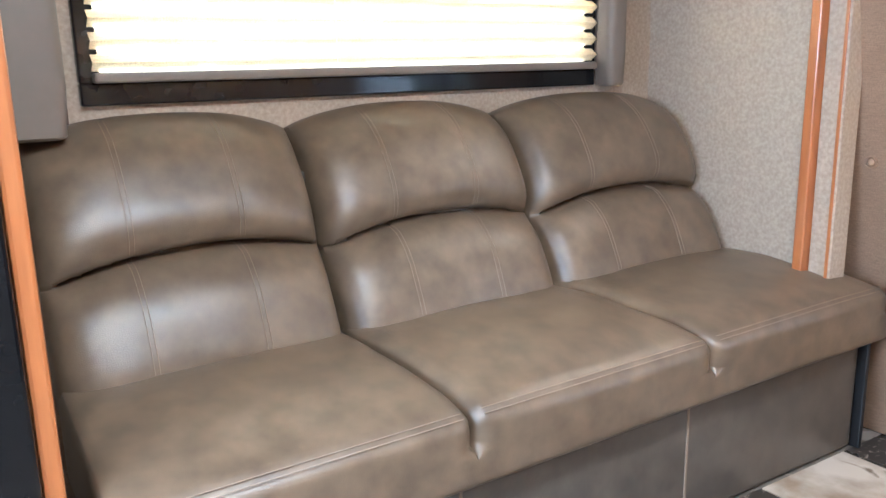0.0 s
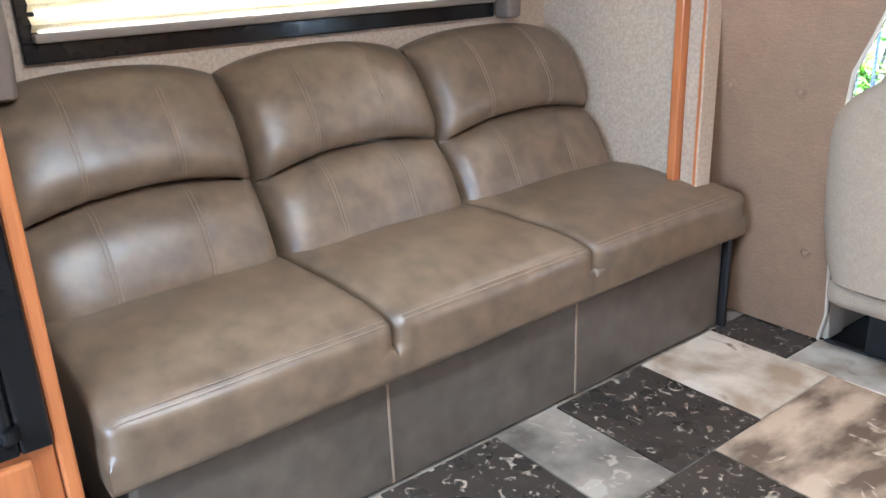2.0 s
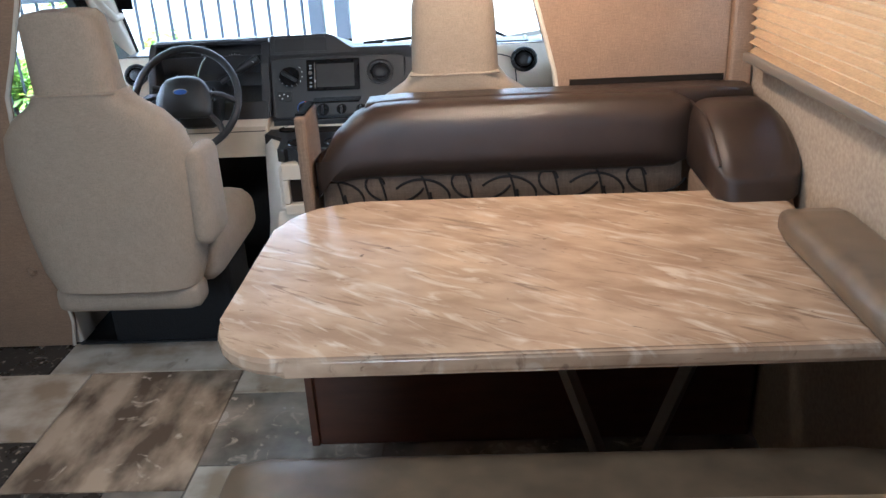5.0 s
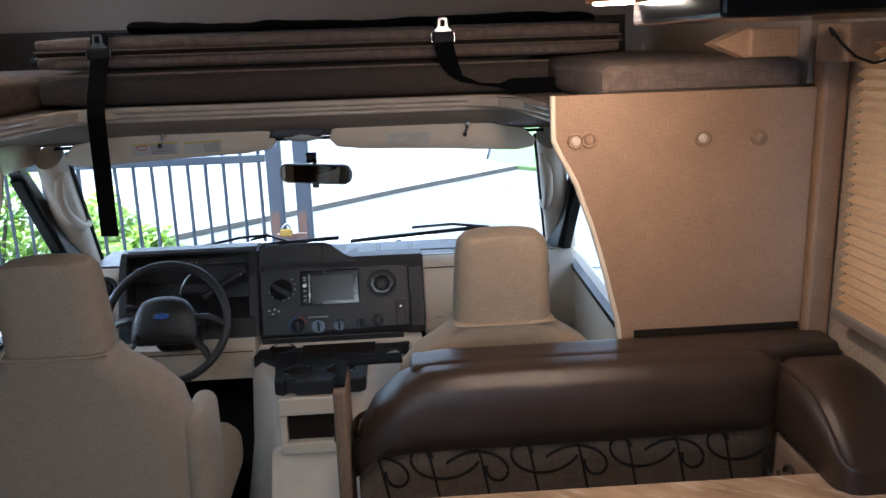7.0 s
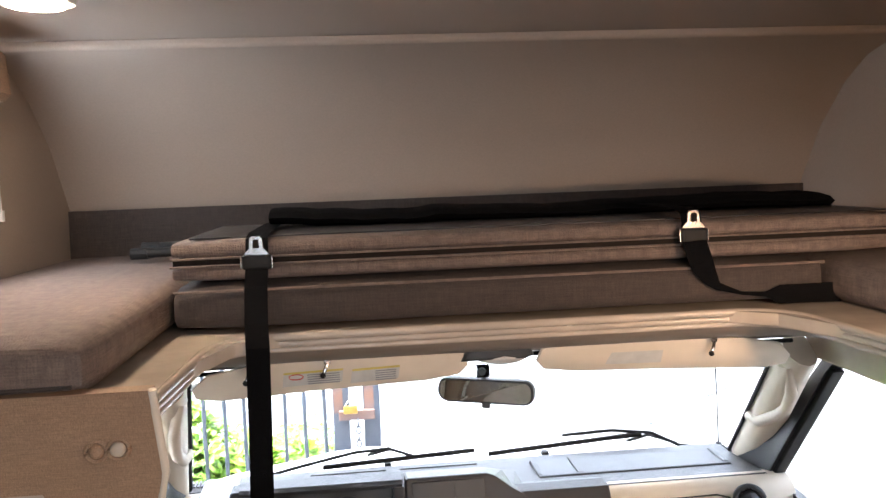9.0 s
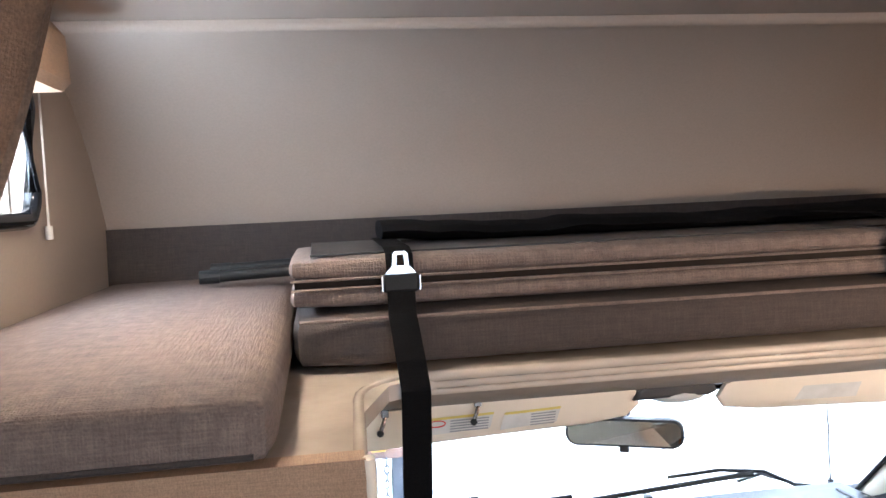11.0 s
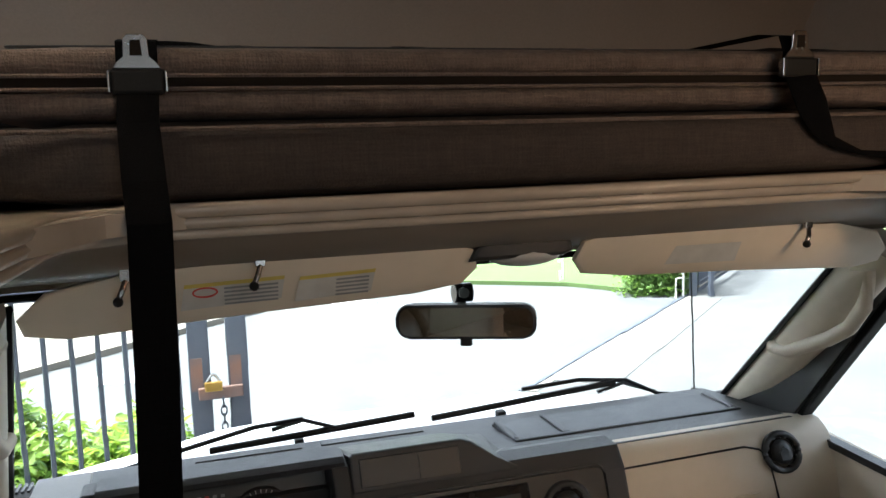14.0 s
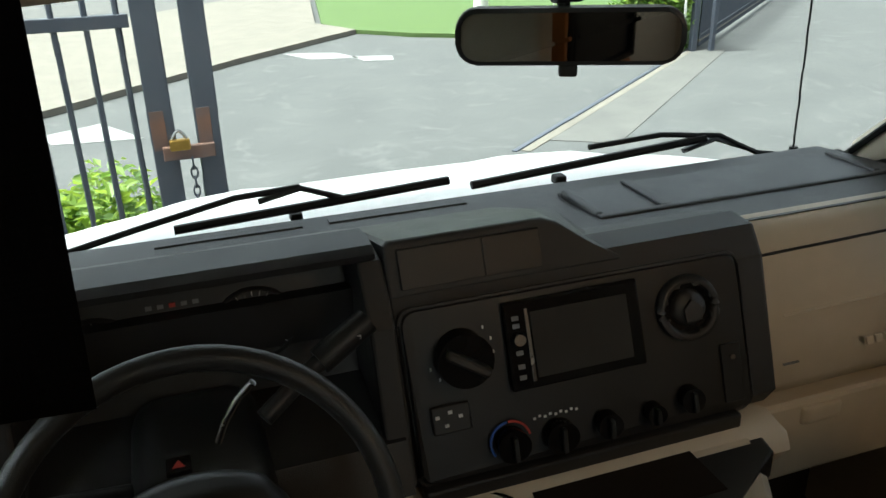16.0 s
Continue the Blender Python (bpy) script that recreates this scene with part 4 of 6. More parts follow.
for i in range(40):
    k = i / 39
    c = Vector((-0.47 + 1.30 * k, 3.10, 1.510 + 0.016 * noise.noise(Vector((k * 5, 1.7, 0))) + 0.007 * noise.noise(Vector((k * 19, 4.1, 0)))))
    rows.append([c + Vector((0, 0.10 * math.cos(a * math.tau / 10), 0.019 * math.sin(a * math.tau / 10))) for a in range(10)])
part("roll", skin(rows, closed=True, cap=True), WEBBING, net, smooth=True)
part("cover", box(-0.60, 0.83, 2.80, 3.19, 1.4905, 1.4935, 0.001), DASH_DARK, net, "dark vinyl backing sheet")


def belt(x, label, tail):
    b = thing("lap_belt", (x, 2.75, 1.49), label, "seat belt", "bunk belts")
    if tail == "short":
        RESHAPE[0] = lambda p: p + Vector((0, 0, 0.014 * max(0.0, min(1.0, (p.z - 1.36) / 0.07))))
    part("strap", skin([[Vector((x - 0.021, y, z)), Vector((x + 0.021, y, z))] for y, z in ((3.10, 1.502), (2.80, 1.500), (2.757, 1.492), (2.748, 1.47), (2.750, 1.44))]), WEBBING, b)
    if tail == "long":
        wide = [1.0] * 6
        pts = [(0, 2.748, 1.452), (-0.002, 2.722, 1.405), (0.002, 2.668, 1.345), (0.005, 2.646, 1.305), (0.001, 2.650, 1.15), (-0.005, 2.660, 1.010)]
    else:
        wide = [1.1, 1.15, 1.1, 0.8, 0.35, 0.15, 0.25, 0.9, 0.95]
        pts = [(0, 2.748, 1.455), (0.002, 2.732, 1.425), (0.010, 2.724, 1.400), (0.024, 2.722, 1.378), (0.042, 2.722, 1.360), (0.09, 2.722, 1.345), (0.14, 2.724, 1.340), (0.17, 2.726, 1.338), (0.30, 2.728, 1.337)]
    bm = bmesh.new()
    for off in (-0.001, 0.001):
        edges = []
        for i, (dx, y, z) in enumerate(pts):
            p, q = pts[max(0, i - 1)], pts[min(len(pts) - 1, i + 1)]
            side = Vector((q[2] - p[2], 0, p[0] - q[0])).normalized() * 0.021 * wide[i]
            edges.append([Vector((x + dx, y + off, z)) + side, Vector((x + dx, y + off, z)) - side])
        skin(edges, bm)
    part("tail", bm, WEBBING, b)
    t = part("tongue", prism([(x - 0.024, 1.462), (x + 0.024, 1.462), (x + 0.020, 1.468), (x + 0.012, 1.474), (x + 0.012, 1.492), (x + 0.008, 1.497), (x - 0.008, 1.497), (x - 0.012, 1.492), (x - 0.012, 1.474), (x - 0.020, 1.468)], "y", 2.738, 2.741, 0.0006), CHROME, b, "chrome belt tongue with a slot")
    # Dark plate paints the slot's shade; the tongue isn't pierced.
    part("slot", prism([(x - 0.006, 1.475), (x + 0.006, 1.475), (x + 0.005, 1.491), (x - 0.005, 1.491)], "y", 2.7365, 2.7378), HOLLOW_SHADE, t)
    part("tongue_body", box(x - 0.027, x + 0.027, 2.736, 2.748, 1.435, 1.462, 0.004), RUBBER, b)
    for s in (-1, 1):
        part("tongue_wing", box(x + s * 0.0285 - 0.0012, x + s * 0.0285 + 0.0012, 2.735, 2.746, 1.437, 1.460, 0.0005), CHROME, b)
    RESHAPE[0] = None


belt(-0.466, "black lap belt with chrome tongue hanging down from the bunk", "long")
belt(0.378, "black lap belt with chrome tongue folded on the bunk", "short")
for i, (dy, dz) in enumerate(((0, 0), (0.03, 0.012))):
    pole = thing("curtain_pole", (-0.75, 3.35, 1.465), "thin black curtain pole lying on the bunk mattress", "pole", "bunk poles")
    part("rod", tube([(-0.80 + 0.02 * i, 3.24 + dy, 1.432 + dz), (-0.64, 3.25 + dy, 1.436 + dz)], 0.012, 10), RUBBER, pole, smooth=True)
    part("end_cap", disc((-0.81 + 0.02 * i, 3.24 + dy, 1.432 + dz), 0.014, 0.04, "x", 12), RUBBER, pole)

# ---- cab shell ----
RAIL = [(-0.556, 2.312), (-0.55, 2.45)] + [(p[0], p[1]) for p in arc(-0.43, 2.58, 0.115, 180, 95, 6)] + [(p[0], p[1]) for p in arc(0.43, 2.58, 0.115, 85, 0, 6)] + [(0.55, 2.45), (0.562, 2.292)]
rail = thing("bunk_edge_rail", (0, 2.7, 1.29), "glossy cream moulded rail round the cab opening", "rail", kind="structure")
for z, r, off in ((1.313, 0.008, 0.0), (1.300, 0.007, 0.005), (1.288, 0.006, 0.010)):
    part("moulding", tube([(x * (1 + off * 0.6), y + off, z) for x, y in RAIL], r, 8), CAB_PAINT, rail, smooth=True)
rows = []
for x, y in RAIL:
    k = max(0.0, (y - 2.3) / 0.4)
    rows.append([Vector((x * 1.01, y + 0.012, 1.300)), Vector((x * 1.05, y + 0.016, 1.282)), Vector((x * (1.22 - 0.06 * k), y + 0.07 * k, 1.262 - 0.012 * k)), Vector((x * (1.42 - 0.06 * k), y + 0.17 * k, 1.235 - 0.01 * k))])
setting("cab_headliner", skin(rows), TAUPE, "grey cab headliner above the windscreen", "ceiling", smooth=True)
setting("cab_floor", box(-0.85, 0.85, 2.562, 3.6, -0.10, -0.015), CARPET, "black ribbed cab floor mat", "floor")
setting("cab_firewall", box(-0.85, 0.85, 3.40, 3.44, -0.10, 0.74), CARPET, "black cab firewall under the dash", "wall")
setting("floor_threshold", box(-0.78, 0.1, 2.552, 2.574, -0.02, 0.006, 0.003), DASH_DARK, "black threshold strip at the cab floor", "trim")


def door_side(s):
    """Cab door: lower trim, window opening with seal, cream B-pillar."""
    d = tagged(thing("cab_door", (0.82 * s, 2.85, 0.0), "cab door with cream trim and dark window surround", "door", "cab doors"), kind="structure")
    part("trim_panel", prism([(2.62, -0.1), (3.42, -0.1), (3.42, 0.74), (3.22, 0.74), (2.62, 0.71)], "x", 0.80 * s, 0.86 * s, 0.006), CREAM, d)
    part("window_seal", prism([(2.62, 0.712), (3.22, 0.742), (3.22, 0.757), (2.62, 0.726)], "x", 0.795 * s, 0.82 * s), DASH_DARK, d)
    part("front_frame", prism([(3.42, 0.742), (3.22, 0.742), (2.93, 1.12), (2.865, 1.17), (2.92, 1.17), (3.10, 0.98), (3.30, 0.80)], "x", 0.765 * s, 0.80 * s, 0.004), DASH_DARK, d, "dark grey window frame corner")
    part("frame_edge", prism([(3.205, 0.745), (3.225, 0.745), (2.93, 1.13), (2.912, 1.12)], "x", 0.775 * s, 0.805 * s, 0.003), RUBBER, d)
    g = part("pane", box(0.815 * s, 0.819 * s, 2.50, 3.26, 0.72, 1.20), GLASS, d)
    g.visible_shadow = False
    part("header", prism([(2.30, 1.17), (2.90, 1.17), (2.90, 1.26), (2.30, 1.29)], "x", 0.70 * s, 0.84 * s, 0.006), CAB_PAINT, d)
    part("rear_pillar", prism([(2.57, 0.0), (2.66, 0.0), (2.40, 1.2), (2.33, 1.28)], "x", 0.775 * s, 0.85 * s, 0.006), CREAM, d)
    return d


door_side(-1)
door_side(1)


def pillar(s):
    """Padded A-pillar with a grab handle."""
    a = tagged(thing("windscreen_pillar", (0.75 * s, 3.2, 0.8), "cream padded windscreen pillar with a grab handle", "pillar", "windscreen pillars"), kind="structure")
    top, bot = Vector((0.672 * s, 2.90, 1.19)), Vector((0.825 * s, 3.44, 0.755))
    rows = []
    for i in range(11):
        k = i / 10
        c = top.lerp(bot, k)
        w = 0.022 + 0.012 * k
        rows.append([c + Vector((s * w * 1.6 * math.cos(t * math.tau / 12), -0.03 + 0.04 * math.sin(t * math.tau / 12), 0.03 * math.sin(t * math.tau / 12))) for t in range(12)])
    part("padding", skin(rows, closed=True, cap=True), CREAM, a, smooth=True)
    part("glass_seal", tube([top + Vector((-0.03 * s, 0.012, 0.0)), bot + Vector((-0.052 * s, 0.0, 0.0))], 0.006, 6), RUBBER, a)
    p0, p1 = top.lerp(bot, 0.10) + Vector((-0.025 * s, -0.07, 0.0)), top.lerp(bot, 0.62) + Vector((-0.05 * s, -0.09, 0.02))
    mid_ = (p0 + p1) / 2 + Vector((0, -0.055, -0.015))
    pts = [p0 + Vector((0, 0.04, 0)), p0, p0.lerp(mid_, 0.6) + Vector((0, -0.012, 0)), mid_, p1.lerp(mid_, 0.6) + Vector((0, -0.012, 0)), p1, p1 + Vector((0, 0.05, 0))]
    part("grab_handle", tube(pts, 0.014, 10), CREAM, a, smooth=True)


pillar(-1)
pillar(1)

ws = tagged(thing("windscreen", (0, 3.2, 0.78), "large clear raked windscreen", "window"), kind="structure")
xs = [2 * i / 12 - 1 for i in range(13)]
upper = [Vector((0.645 * k, 2.885 + 0.02 * (1 - k * k), 1.200)) for k in xs]
lower = [Vector((0.79 * k, 3.49 + 0.06 * (1 - k * k), 0.75)) for k in xs]
inset = Vector((0, -0.0025, -0.003))
ws_pane = part("pane", skin([upper, lower, [p + inset for p in lower], [p + inset for p in upper], [p.copy() for p in upper]]), GLASS, ws, smooth=False)
ws_pane.visible_shadow = False
part("top_seal", tube([(-0.66 + 1.32 * i / 12, 2.88 + 0.02 * (1 - (i / 6 - 1) ** 2), 1.208) for i in range(13)], 0.005, 6), RUBBER, ws)
setting("windscreen_header", skin([[Vector((-0.70 + 1.4 * i / 12, y + 0.015 * (1 - (i / 6 - 1) ** 2), z)) for i in range(13)] for y, z in ((2.72, 1.272), (2.79, 1.266), (2.84, 1.250), (2.882, 1.214))]), TAUPE, "grey headliner edge over the windscreen", "ceiling", smooth=True)

# sun visors
for s, lb in ((-1, "cream sun visor with a white warning label, folded up"), (1, "cream sun visor folded up over the passenger side")):
    v = thing("sun_visor", (0.33 * s, 2.83, 1.2), lb, "sun visor", "sun visors")
    pts = [(0.075, 1.238), (0.11, 1.250), (0.30, 1.246), (0.50, 1.238), (0.585, 1.222), (0.620, 1.190), (0.615, 1.168), (0.57, 1.160), (0.35, 1.174), (0.15, 1.182), (0.085, 1.190), (0.066, 1.212)]
    bm = prism([((x if s < 0 else x + 0.008) * s, z) for x, z in pts], "y", 2.792, 2.806, 0.005)
    for q in bm.verts:
        q.co.y += (1.25 - q.co.z) * 0.55
    part("pad", bm, CREAM, v, smooth=True)
    if s < 0:
        for x0, x1 in ((-0.435, -0.318), (-0.300, -0.205)):
            bm = bmesh.new()
            za, zb = 1.2225, 1.190
            skin([[Vector((x0, 2.7905 + (1.25 - za) * 0.55, za - 0.003)), Vector((x1, 2.7905 + (1.25 - za) * 0.55, za))], [Vector((x0 - 0.006, 2.7905 + (1.25 - zb) * 0.55, zb - 0.004)), Vector((x1 - 0.004, 2.7905 + (1.25 - zb) * 0.55, zb + 0.002))]], bm)
            lab = part("warning_label", bm, PAPER, v, "white printed warning label")
            za_, zb_ = 1.2225, 1.2175
            part("label_header", skin([[Vector((x0, 2.7899 + (1.25 - za_) * 0.55, za_ - 0.003)), Vector((x1, 2.7899 + (1.25 - za_) * 0.55, za_))], [Vector((x0 - 0.001, 2.7899 + (1.25 - zb_) * 0.55, zb_ - 0.003)), Vector((x1 - 0.001, 2.7899 + (1.25 - zb_) * 0.55, zb_))]]), YELLOW_INK, lab)
            for r_ in range(5):
                z_ = 1.214 - 0.0052 * r_
                y_ = 2.7897 + (1.25 - z_) * 0.55
                part("print_line", skin([[Vector((x0 + 0.045, y_, z_ - 0.001)), Vector((x1 - 0.008, y_, z_))], [Vector((x0 + 0.045, y_ + 0.001, z_ - 0.0035)), Vector((x1 - 0.008, y_ + 0.001, z_ - 0.0025))]]), INK, lab)
        part("warning_ring", tube([(-0.412 + 0.014 * math.cos(a * math.tau / 16), 2.7890 + (1.25 - 1.208 - 0.006 * math.sin(a * math.tau / 16)) * 0.55, 1.208 + 0.006 * math.sin(a * math.tau / 16)) for a in range(16)], 0.0012, 5, closed=True), RED_INK, v)
        hooks = ((-0.348, 1.242), (-0.497, 1.236))
    else:
        part("warning_label", skin([[Vector((0.23, 2.7905 + 0.016, 1.2215)), Vector((0.34, 2.7905 + 0.0165, 1.2205))], [Vector((0.22, 2.7905 + 0.031, 1.194)), Vector((0.34, 2.7905 + 0.0325, 1.191))]]), PAPER, v, "white printed warning label")
        hooks = ((0.44, 1.240),)
    for hx, hz in hooks:
        h = part("clip", box(hx - 0.006, hx + 0.006, 2.784, 2.790, hz - 0.004, hz + 0.010, 0.001), CHROME, v, "small chrome clip")
        part("clip_arm", tube([(hx, 2.786, hz - 0.003), (hx - 0.004, 2.781, hz - 0.014), (hx - 0.008, 2.780, hz - 0.022)], 0.0035, 6), CHROME, h)
        part("clip_tip", ball((hx - 0.009, 2.779, hz - 0.026), 0.0058), RUBBER, h, smooth=True)

dome = thing("cab_dome_lamp", (-0.02, 2.82, 1.22), "black cab map lamp with a round frosted lens", "lamp")
part("housing", prism([(-0.082, 1.222), (-0.076, 1.238), (-0.060, 1.249), (0.045, 1.251), (0.062, 1.242), (0.066, 1.228), (0.05, 1.222)], "y", 2.795, 2.86, 0.006), DASH_DARK, dome)
part("lens", ball((0.005, 2.828, 1.224), 0.055, (1, 0.65, 0.30)), FROSTED, dome, "frosted grey lens", smooth=True)

mir = thing("rear_view_mirror", (0.0, 3.05, 1.08), "black rear-view mirror on the windscreen", "mirror")
mo = rounded(-0.118, 0.118, -0.029, 0.029, 0.022)
def tilt_mirror(bm):
    turned(bm, -25, "Z", (0, 0, 0))
    bmesh.ops.translate(bm, verts=bm.verts, vec=(0.003, 3.075, 1.082))
    return bm
part("housing", tilt_mirror(prism(mo, "y", 0.0, 0.022, 0.004)), DASH_DARK, mir)
part("glass", tilt_mirror(prism(rounded(-0.112, 0.112, -0.0245, 0.0245, 0.018), "y", -0.0015, -0.0002)), MIRROR, mir)
part("lever", tilt_mirror(box(-0.010, 0.010, 0.002, 0.014, -0.042, -0.028, 0.003)), DASH_DARK, mir)
part("stem", tube([(0.008, 3.09, 1.090), (0.006, 3.098, 1.118), (0.0, 3.085, 1.132), (-0.006, 3.05, 1.136)], 0.009, 8), DASH_DARK, mir, smooth=True)
part("mount", disc((0.0, 3.078, 1.132), 0.016, 0.03, "x", 14), GLOSS_BLACK, mir)

# ---- dashboard ----
def raked(p):
    """The fascia leans away from the seats as it rises."""
    k = max(0.0, min(p.z, 0.90) - 0.617)
    return Vector((p.x + 0.006, p.y + 0.35 * k, p.z - 0.15 * k))


RESHAPE[0] = raked
dash = thing("dashboard", (0, 3.2, 0.45), "graphite and cream van dashboard with radio and round vents", "dashboard")
top = part("dash_top", prism([(3.10, 0.822), (3.16, 0.815), (3.42, 0.794), (3.42, 0.72), (3.14, 0.72)], "x", -0.70, 0.75, 0.004), DASH, dash)
bm = bmesh.new()
for x0, x1, y0, y1 in ((0.165, 0.70, 3.335, 3.35), (0.165, 0.70, 3.205, 3.22), (0.165, 0.18, 3.22, 3.335), (0.685, 0.70, 3.22, 3.335)):
    box(x0, x1, y0, y1, 0.790, 0.8155 if y0 < 3.3 else 0.8065, 0.004, bm)
part("tray_rim", bm, DASH, top, "raised rim of the dash-top tray")
# No recess here: darker plastic lying on top stands for the tray's shade.
part("tray_floor_shade", box(0.178, 0.688, 3.218, 3.337, 0.795, 0.8105), DASH_DARK, top)
part("tray_divider", box(0.275, 0.292, 3.218, 3.337, 0.80, 0.8155, 0.002), DASH, top)
for x0, x1 in ((-0.45, -0.24), (-0.20, 0.02)):
    part("defrost_slot", box(x0, x1, 3.375, 3.392, 0.7965, 0.8005, 0.001), DASH_DARK, top)
hood = [(3.015, 0.60), (3.03, 0.66), (3.10, 0.69), (3.135, 0.70), (3.145, 0.86), (3.10, 0.872), (3.055, 0.874), (3.050, 0.884), (3.06, 0.892), (3.12, 0.890), (3.30, 0.818), (3.30, 0.60)]
part("cluster_hood", prism(hood, "x", -0.60, -0.205), DASH, dash, smooth=False)
cheek = [(3.04, 0.60), (3.04, 0.80), (3.055, 0.86), (3.07, 0.884), (3.12, 0.884), (3.30, 0.812), (3.30, 0.60)]
part("hood_cheek", prism(cheek, "x", -0.625, -0.598, 0.006), DASH, dash)
part("hood_cheek", prism([(3.03, 0.60), (3.028, 0.80), (3.05, 0.876), (3.12, 0.884), (3.30, 0.812), (3.30, 0.60)], "x", -0.228, -0.198, 0.004), DASH, dash)
cl = part("cluster_face", box(-0.597, -0.23, 3.128, 3.134, 0.70, 0.858), DASH_DARK, dash)


def dial(parent, x, z, r, y, n, a0, a1):
    d = part("dial", tube([(x + r * math.cos(k * math.tau / 28), y, z + r * math.sin(k * math.tau / 28)) for k in range(28)], 0.003, 6, closed=True), DASH, parent, smooth=True)
    bm = bmesh.new()
    for k in range(n):
        a = radians(a0 + (a1 - a0) * k / (n - 1))
        c, s = math.cos(a), math.sin(a)
        tube([(x + r * 0.80 * c, y - 0.001, z + r * 0.80 * s), (x + r * 0.93 * c, y - 0.001, z + r * 0.93 * s)], 0.0007, 4, bm)
    part("ticks", bm, DIAL_INK, d)
    return d


sp = dial(cl, -0.343, 0.785, 0.046, 3.126, 21, 220, -40)
for body, dx, dz in (("40", -0.022, 0.016), ("60", -0.001, 0.023), ("80", 0.020, 0.013), ("100", 0.026, -0.006)):
    text(body, 0.0105, (-0.343 + dx, 3.1248, 0.785 + dz), (90, 0, 0), DIAL_INK, sp)
tach = dial(cl, -0.520, 0.778, 0.046, 3.126, 13, 220, -40)
for body, dx, dz in (("2", -0.022, 0.012), ("3", -0.006, 0.022), ("4", 0.014, 0.019)):
    text(body, 0.0105, (-0.520 + dx, 3.1248, 0.778 + dz), (90, 0, 0), DIAL_INK, tach)
text("R N D 4 2 1", 0.011, (-0.434, 3.1255, 0.762), (90, 0, 0), DIAL_INK, cl)
for i in range(5):
    part("warning_symbol", box(-0.462 + i * 0.013, -0.455 + i * 0.013, 3.1262, 3.1278, 0.824, 0.829), RED_INK if i == 2 else INK, cl)
# pod on top of the centre stack
bm = prism([(-0.198, 0.825), (-0.196, 0.893), (-0.19, 0.898), (0.005, 0.898), (0.025, 0.890), (0.07, 0.853), (0.105, 0.832), (0.105, 0.825)], "y", 3.045, 3.24, 0.004)
for v in bm.verts:
    if v.co.y > 3.2:
        v.co.z -= 0.055 * max(0, v.co.z - 0.825) / 0.073
pod = part("pod", bm, DASH, dash)
# Flat plate whose darker plastic stands in for the shade of an opening.
part("pod_recess_shade", box(-0.182, -0.002, 3.0415, 3.046, 0.836, 0.888, 0.0015), DASH_DARK, pod)
part("pod_divider", box(-0.078, -0.075, 3.040, 3.0415, 0.838, 0.886), DASH, pod)
# centre stack
stack = part("console_face", prism([(3.055, 0.575), (3.040, 0.60), (3.038, 0.80), (3.050, 0.842), (3.09, 0.846), (3.18, 0.814), (3.22, 0.575)], "x", -0.200, 0.312, 0.006), DASH, dash)
part("control_panel", prism(rounded(-0.190, 0.262, 0.592, 0.812, 0.016), "y", 3.033, 3.0375, 0.0015), DASH_DARK, stack)
part("panel_border", tube([(x, 3.0355, z) for x, z in rounded(-0.194, 0.266, 0.588, 0.816, 0.018)], 0.0022, 5, closed=True), DASH, stack, smooth=True)
radio = part("radio", box(-0.070, 0.112, 3.026, 3.033, 0.690, 0.806, 0.003), GLOSS_BLACK, stack, "black touchscreen radio")
part("screen", box(-0.036, 0.094, 3.0245, 3.026, 0.704, 0.790, 0.0008), SCREEN, radio, "grey switched-off screen")
part("radio_edge", box(-0.0435, -0.0385, 3.0243, 3.026, 0.700, 0.796, 0.001), CHROME, radio)
part("volume_knob", disc((-0.055, 3.022, 0.760), 0.0075, 0.008, "y", 16), CHROME, radio)
for z in (0.775, 0.785, 0.740, 0.722, 0.708):
    part("radio_button", box(-0.060, -0.051, 3.0245, 3.026, z - 0.003, z + 0.003, 0.0008), INK, radio)


def vent(parent, x, y, z, r, mt):
    v = part("round_vent", tube([(x + r * math.cos(k * math.tau / 28), y, z + r * math.sin(k * math.tau / 28)) for k in range(28)], 0.0065, 8, closed=True), mt, parent, "round black air vent", smooth=True)
    part("vent_well", disc((x, y + 0.004, z), r * 0.95, 0.006, "y", 28), GLOSS_BLACK, v)
    part("vent_core", ball((x, y + 0.002, z), r * 0.66, (1, 0.40, 1)), DASH_DARK, v, smooth=True)
    part("vent_tab", prism([(x - 0.3 * r, z - 0.34 * r), (x + 0.3 * r, z - 0.34 * r), (x + 0.34 * r, z + 0.1 * r), (x, z + 0.42 * r), (x - 0.34 * r, z + 0.1 * r)], "y", y - 0.31 * r, y - 0.25 * r, 0.001), DASH, v)
    for k in range(8):
        a = (k + 0.5) * math.tau / 8
        part("vent_notch", box(x + 0.88 * r * math.cos(a) - 0.003, x + 0.88 * r * math.cos(a) + 0.003, y - 0.004, y + 0.004, z + 0.88 * r * math.sin(a) - 0.003, z + 0.88 * r * math.sin(a) + 0.003), DASH, v)


vent(stack, 0.182, 3.030, 0.752, 0.040, DASH_DARK)
kn = part("rotary_knob", disc((-0.126, 3.022, 0.752), 0.031, 0.022, "y", 28, r2=0.034), GLOSS_BLACK, stack, smooth=True)
bm = turned(box(-0.030, 0.030, -0.010, 0.010, -0.0065, 0.0065, 0.004), 35, "Y", (0, 0, 0))
bmesh.ops.translate(bm, verts=bm.verts, vec=(-0.126, 3.010, 0.752))
part("knob_grip", bm, DASH_DARK, stack)
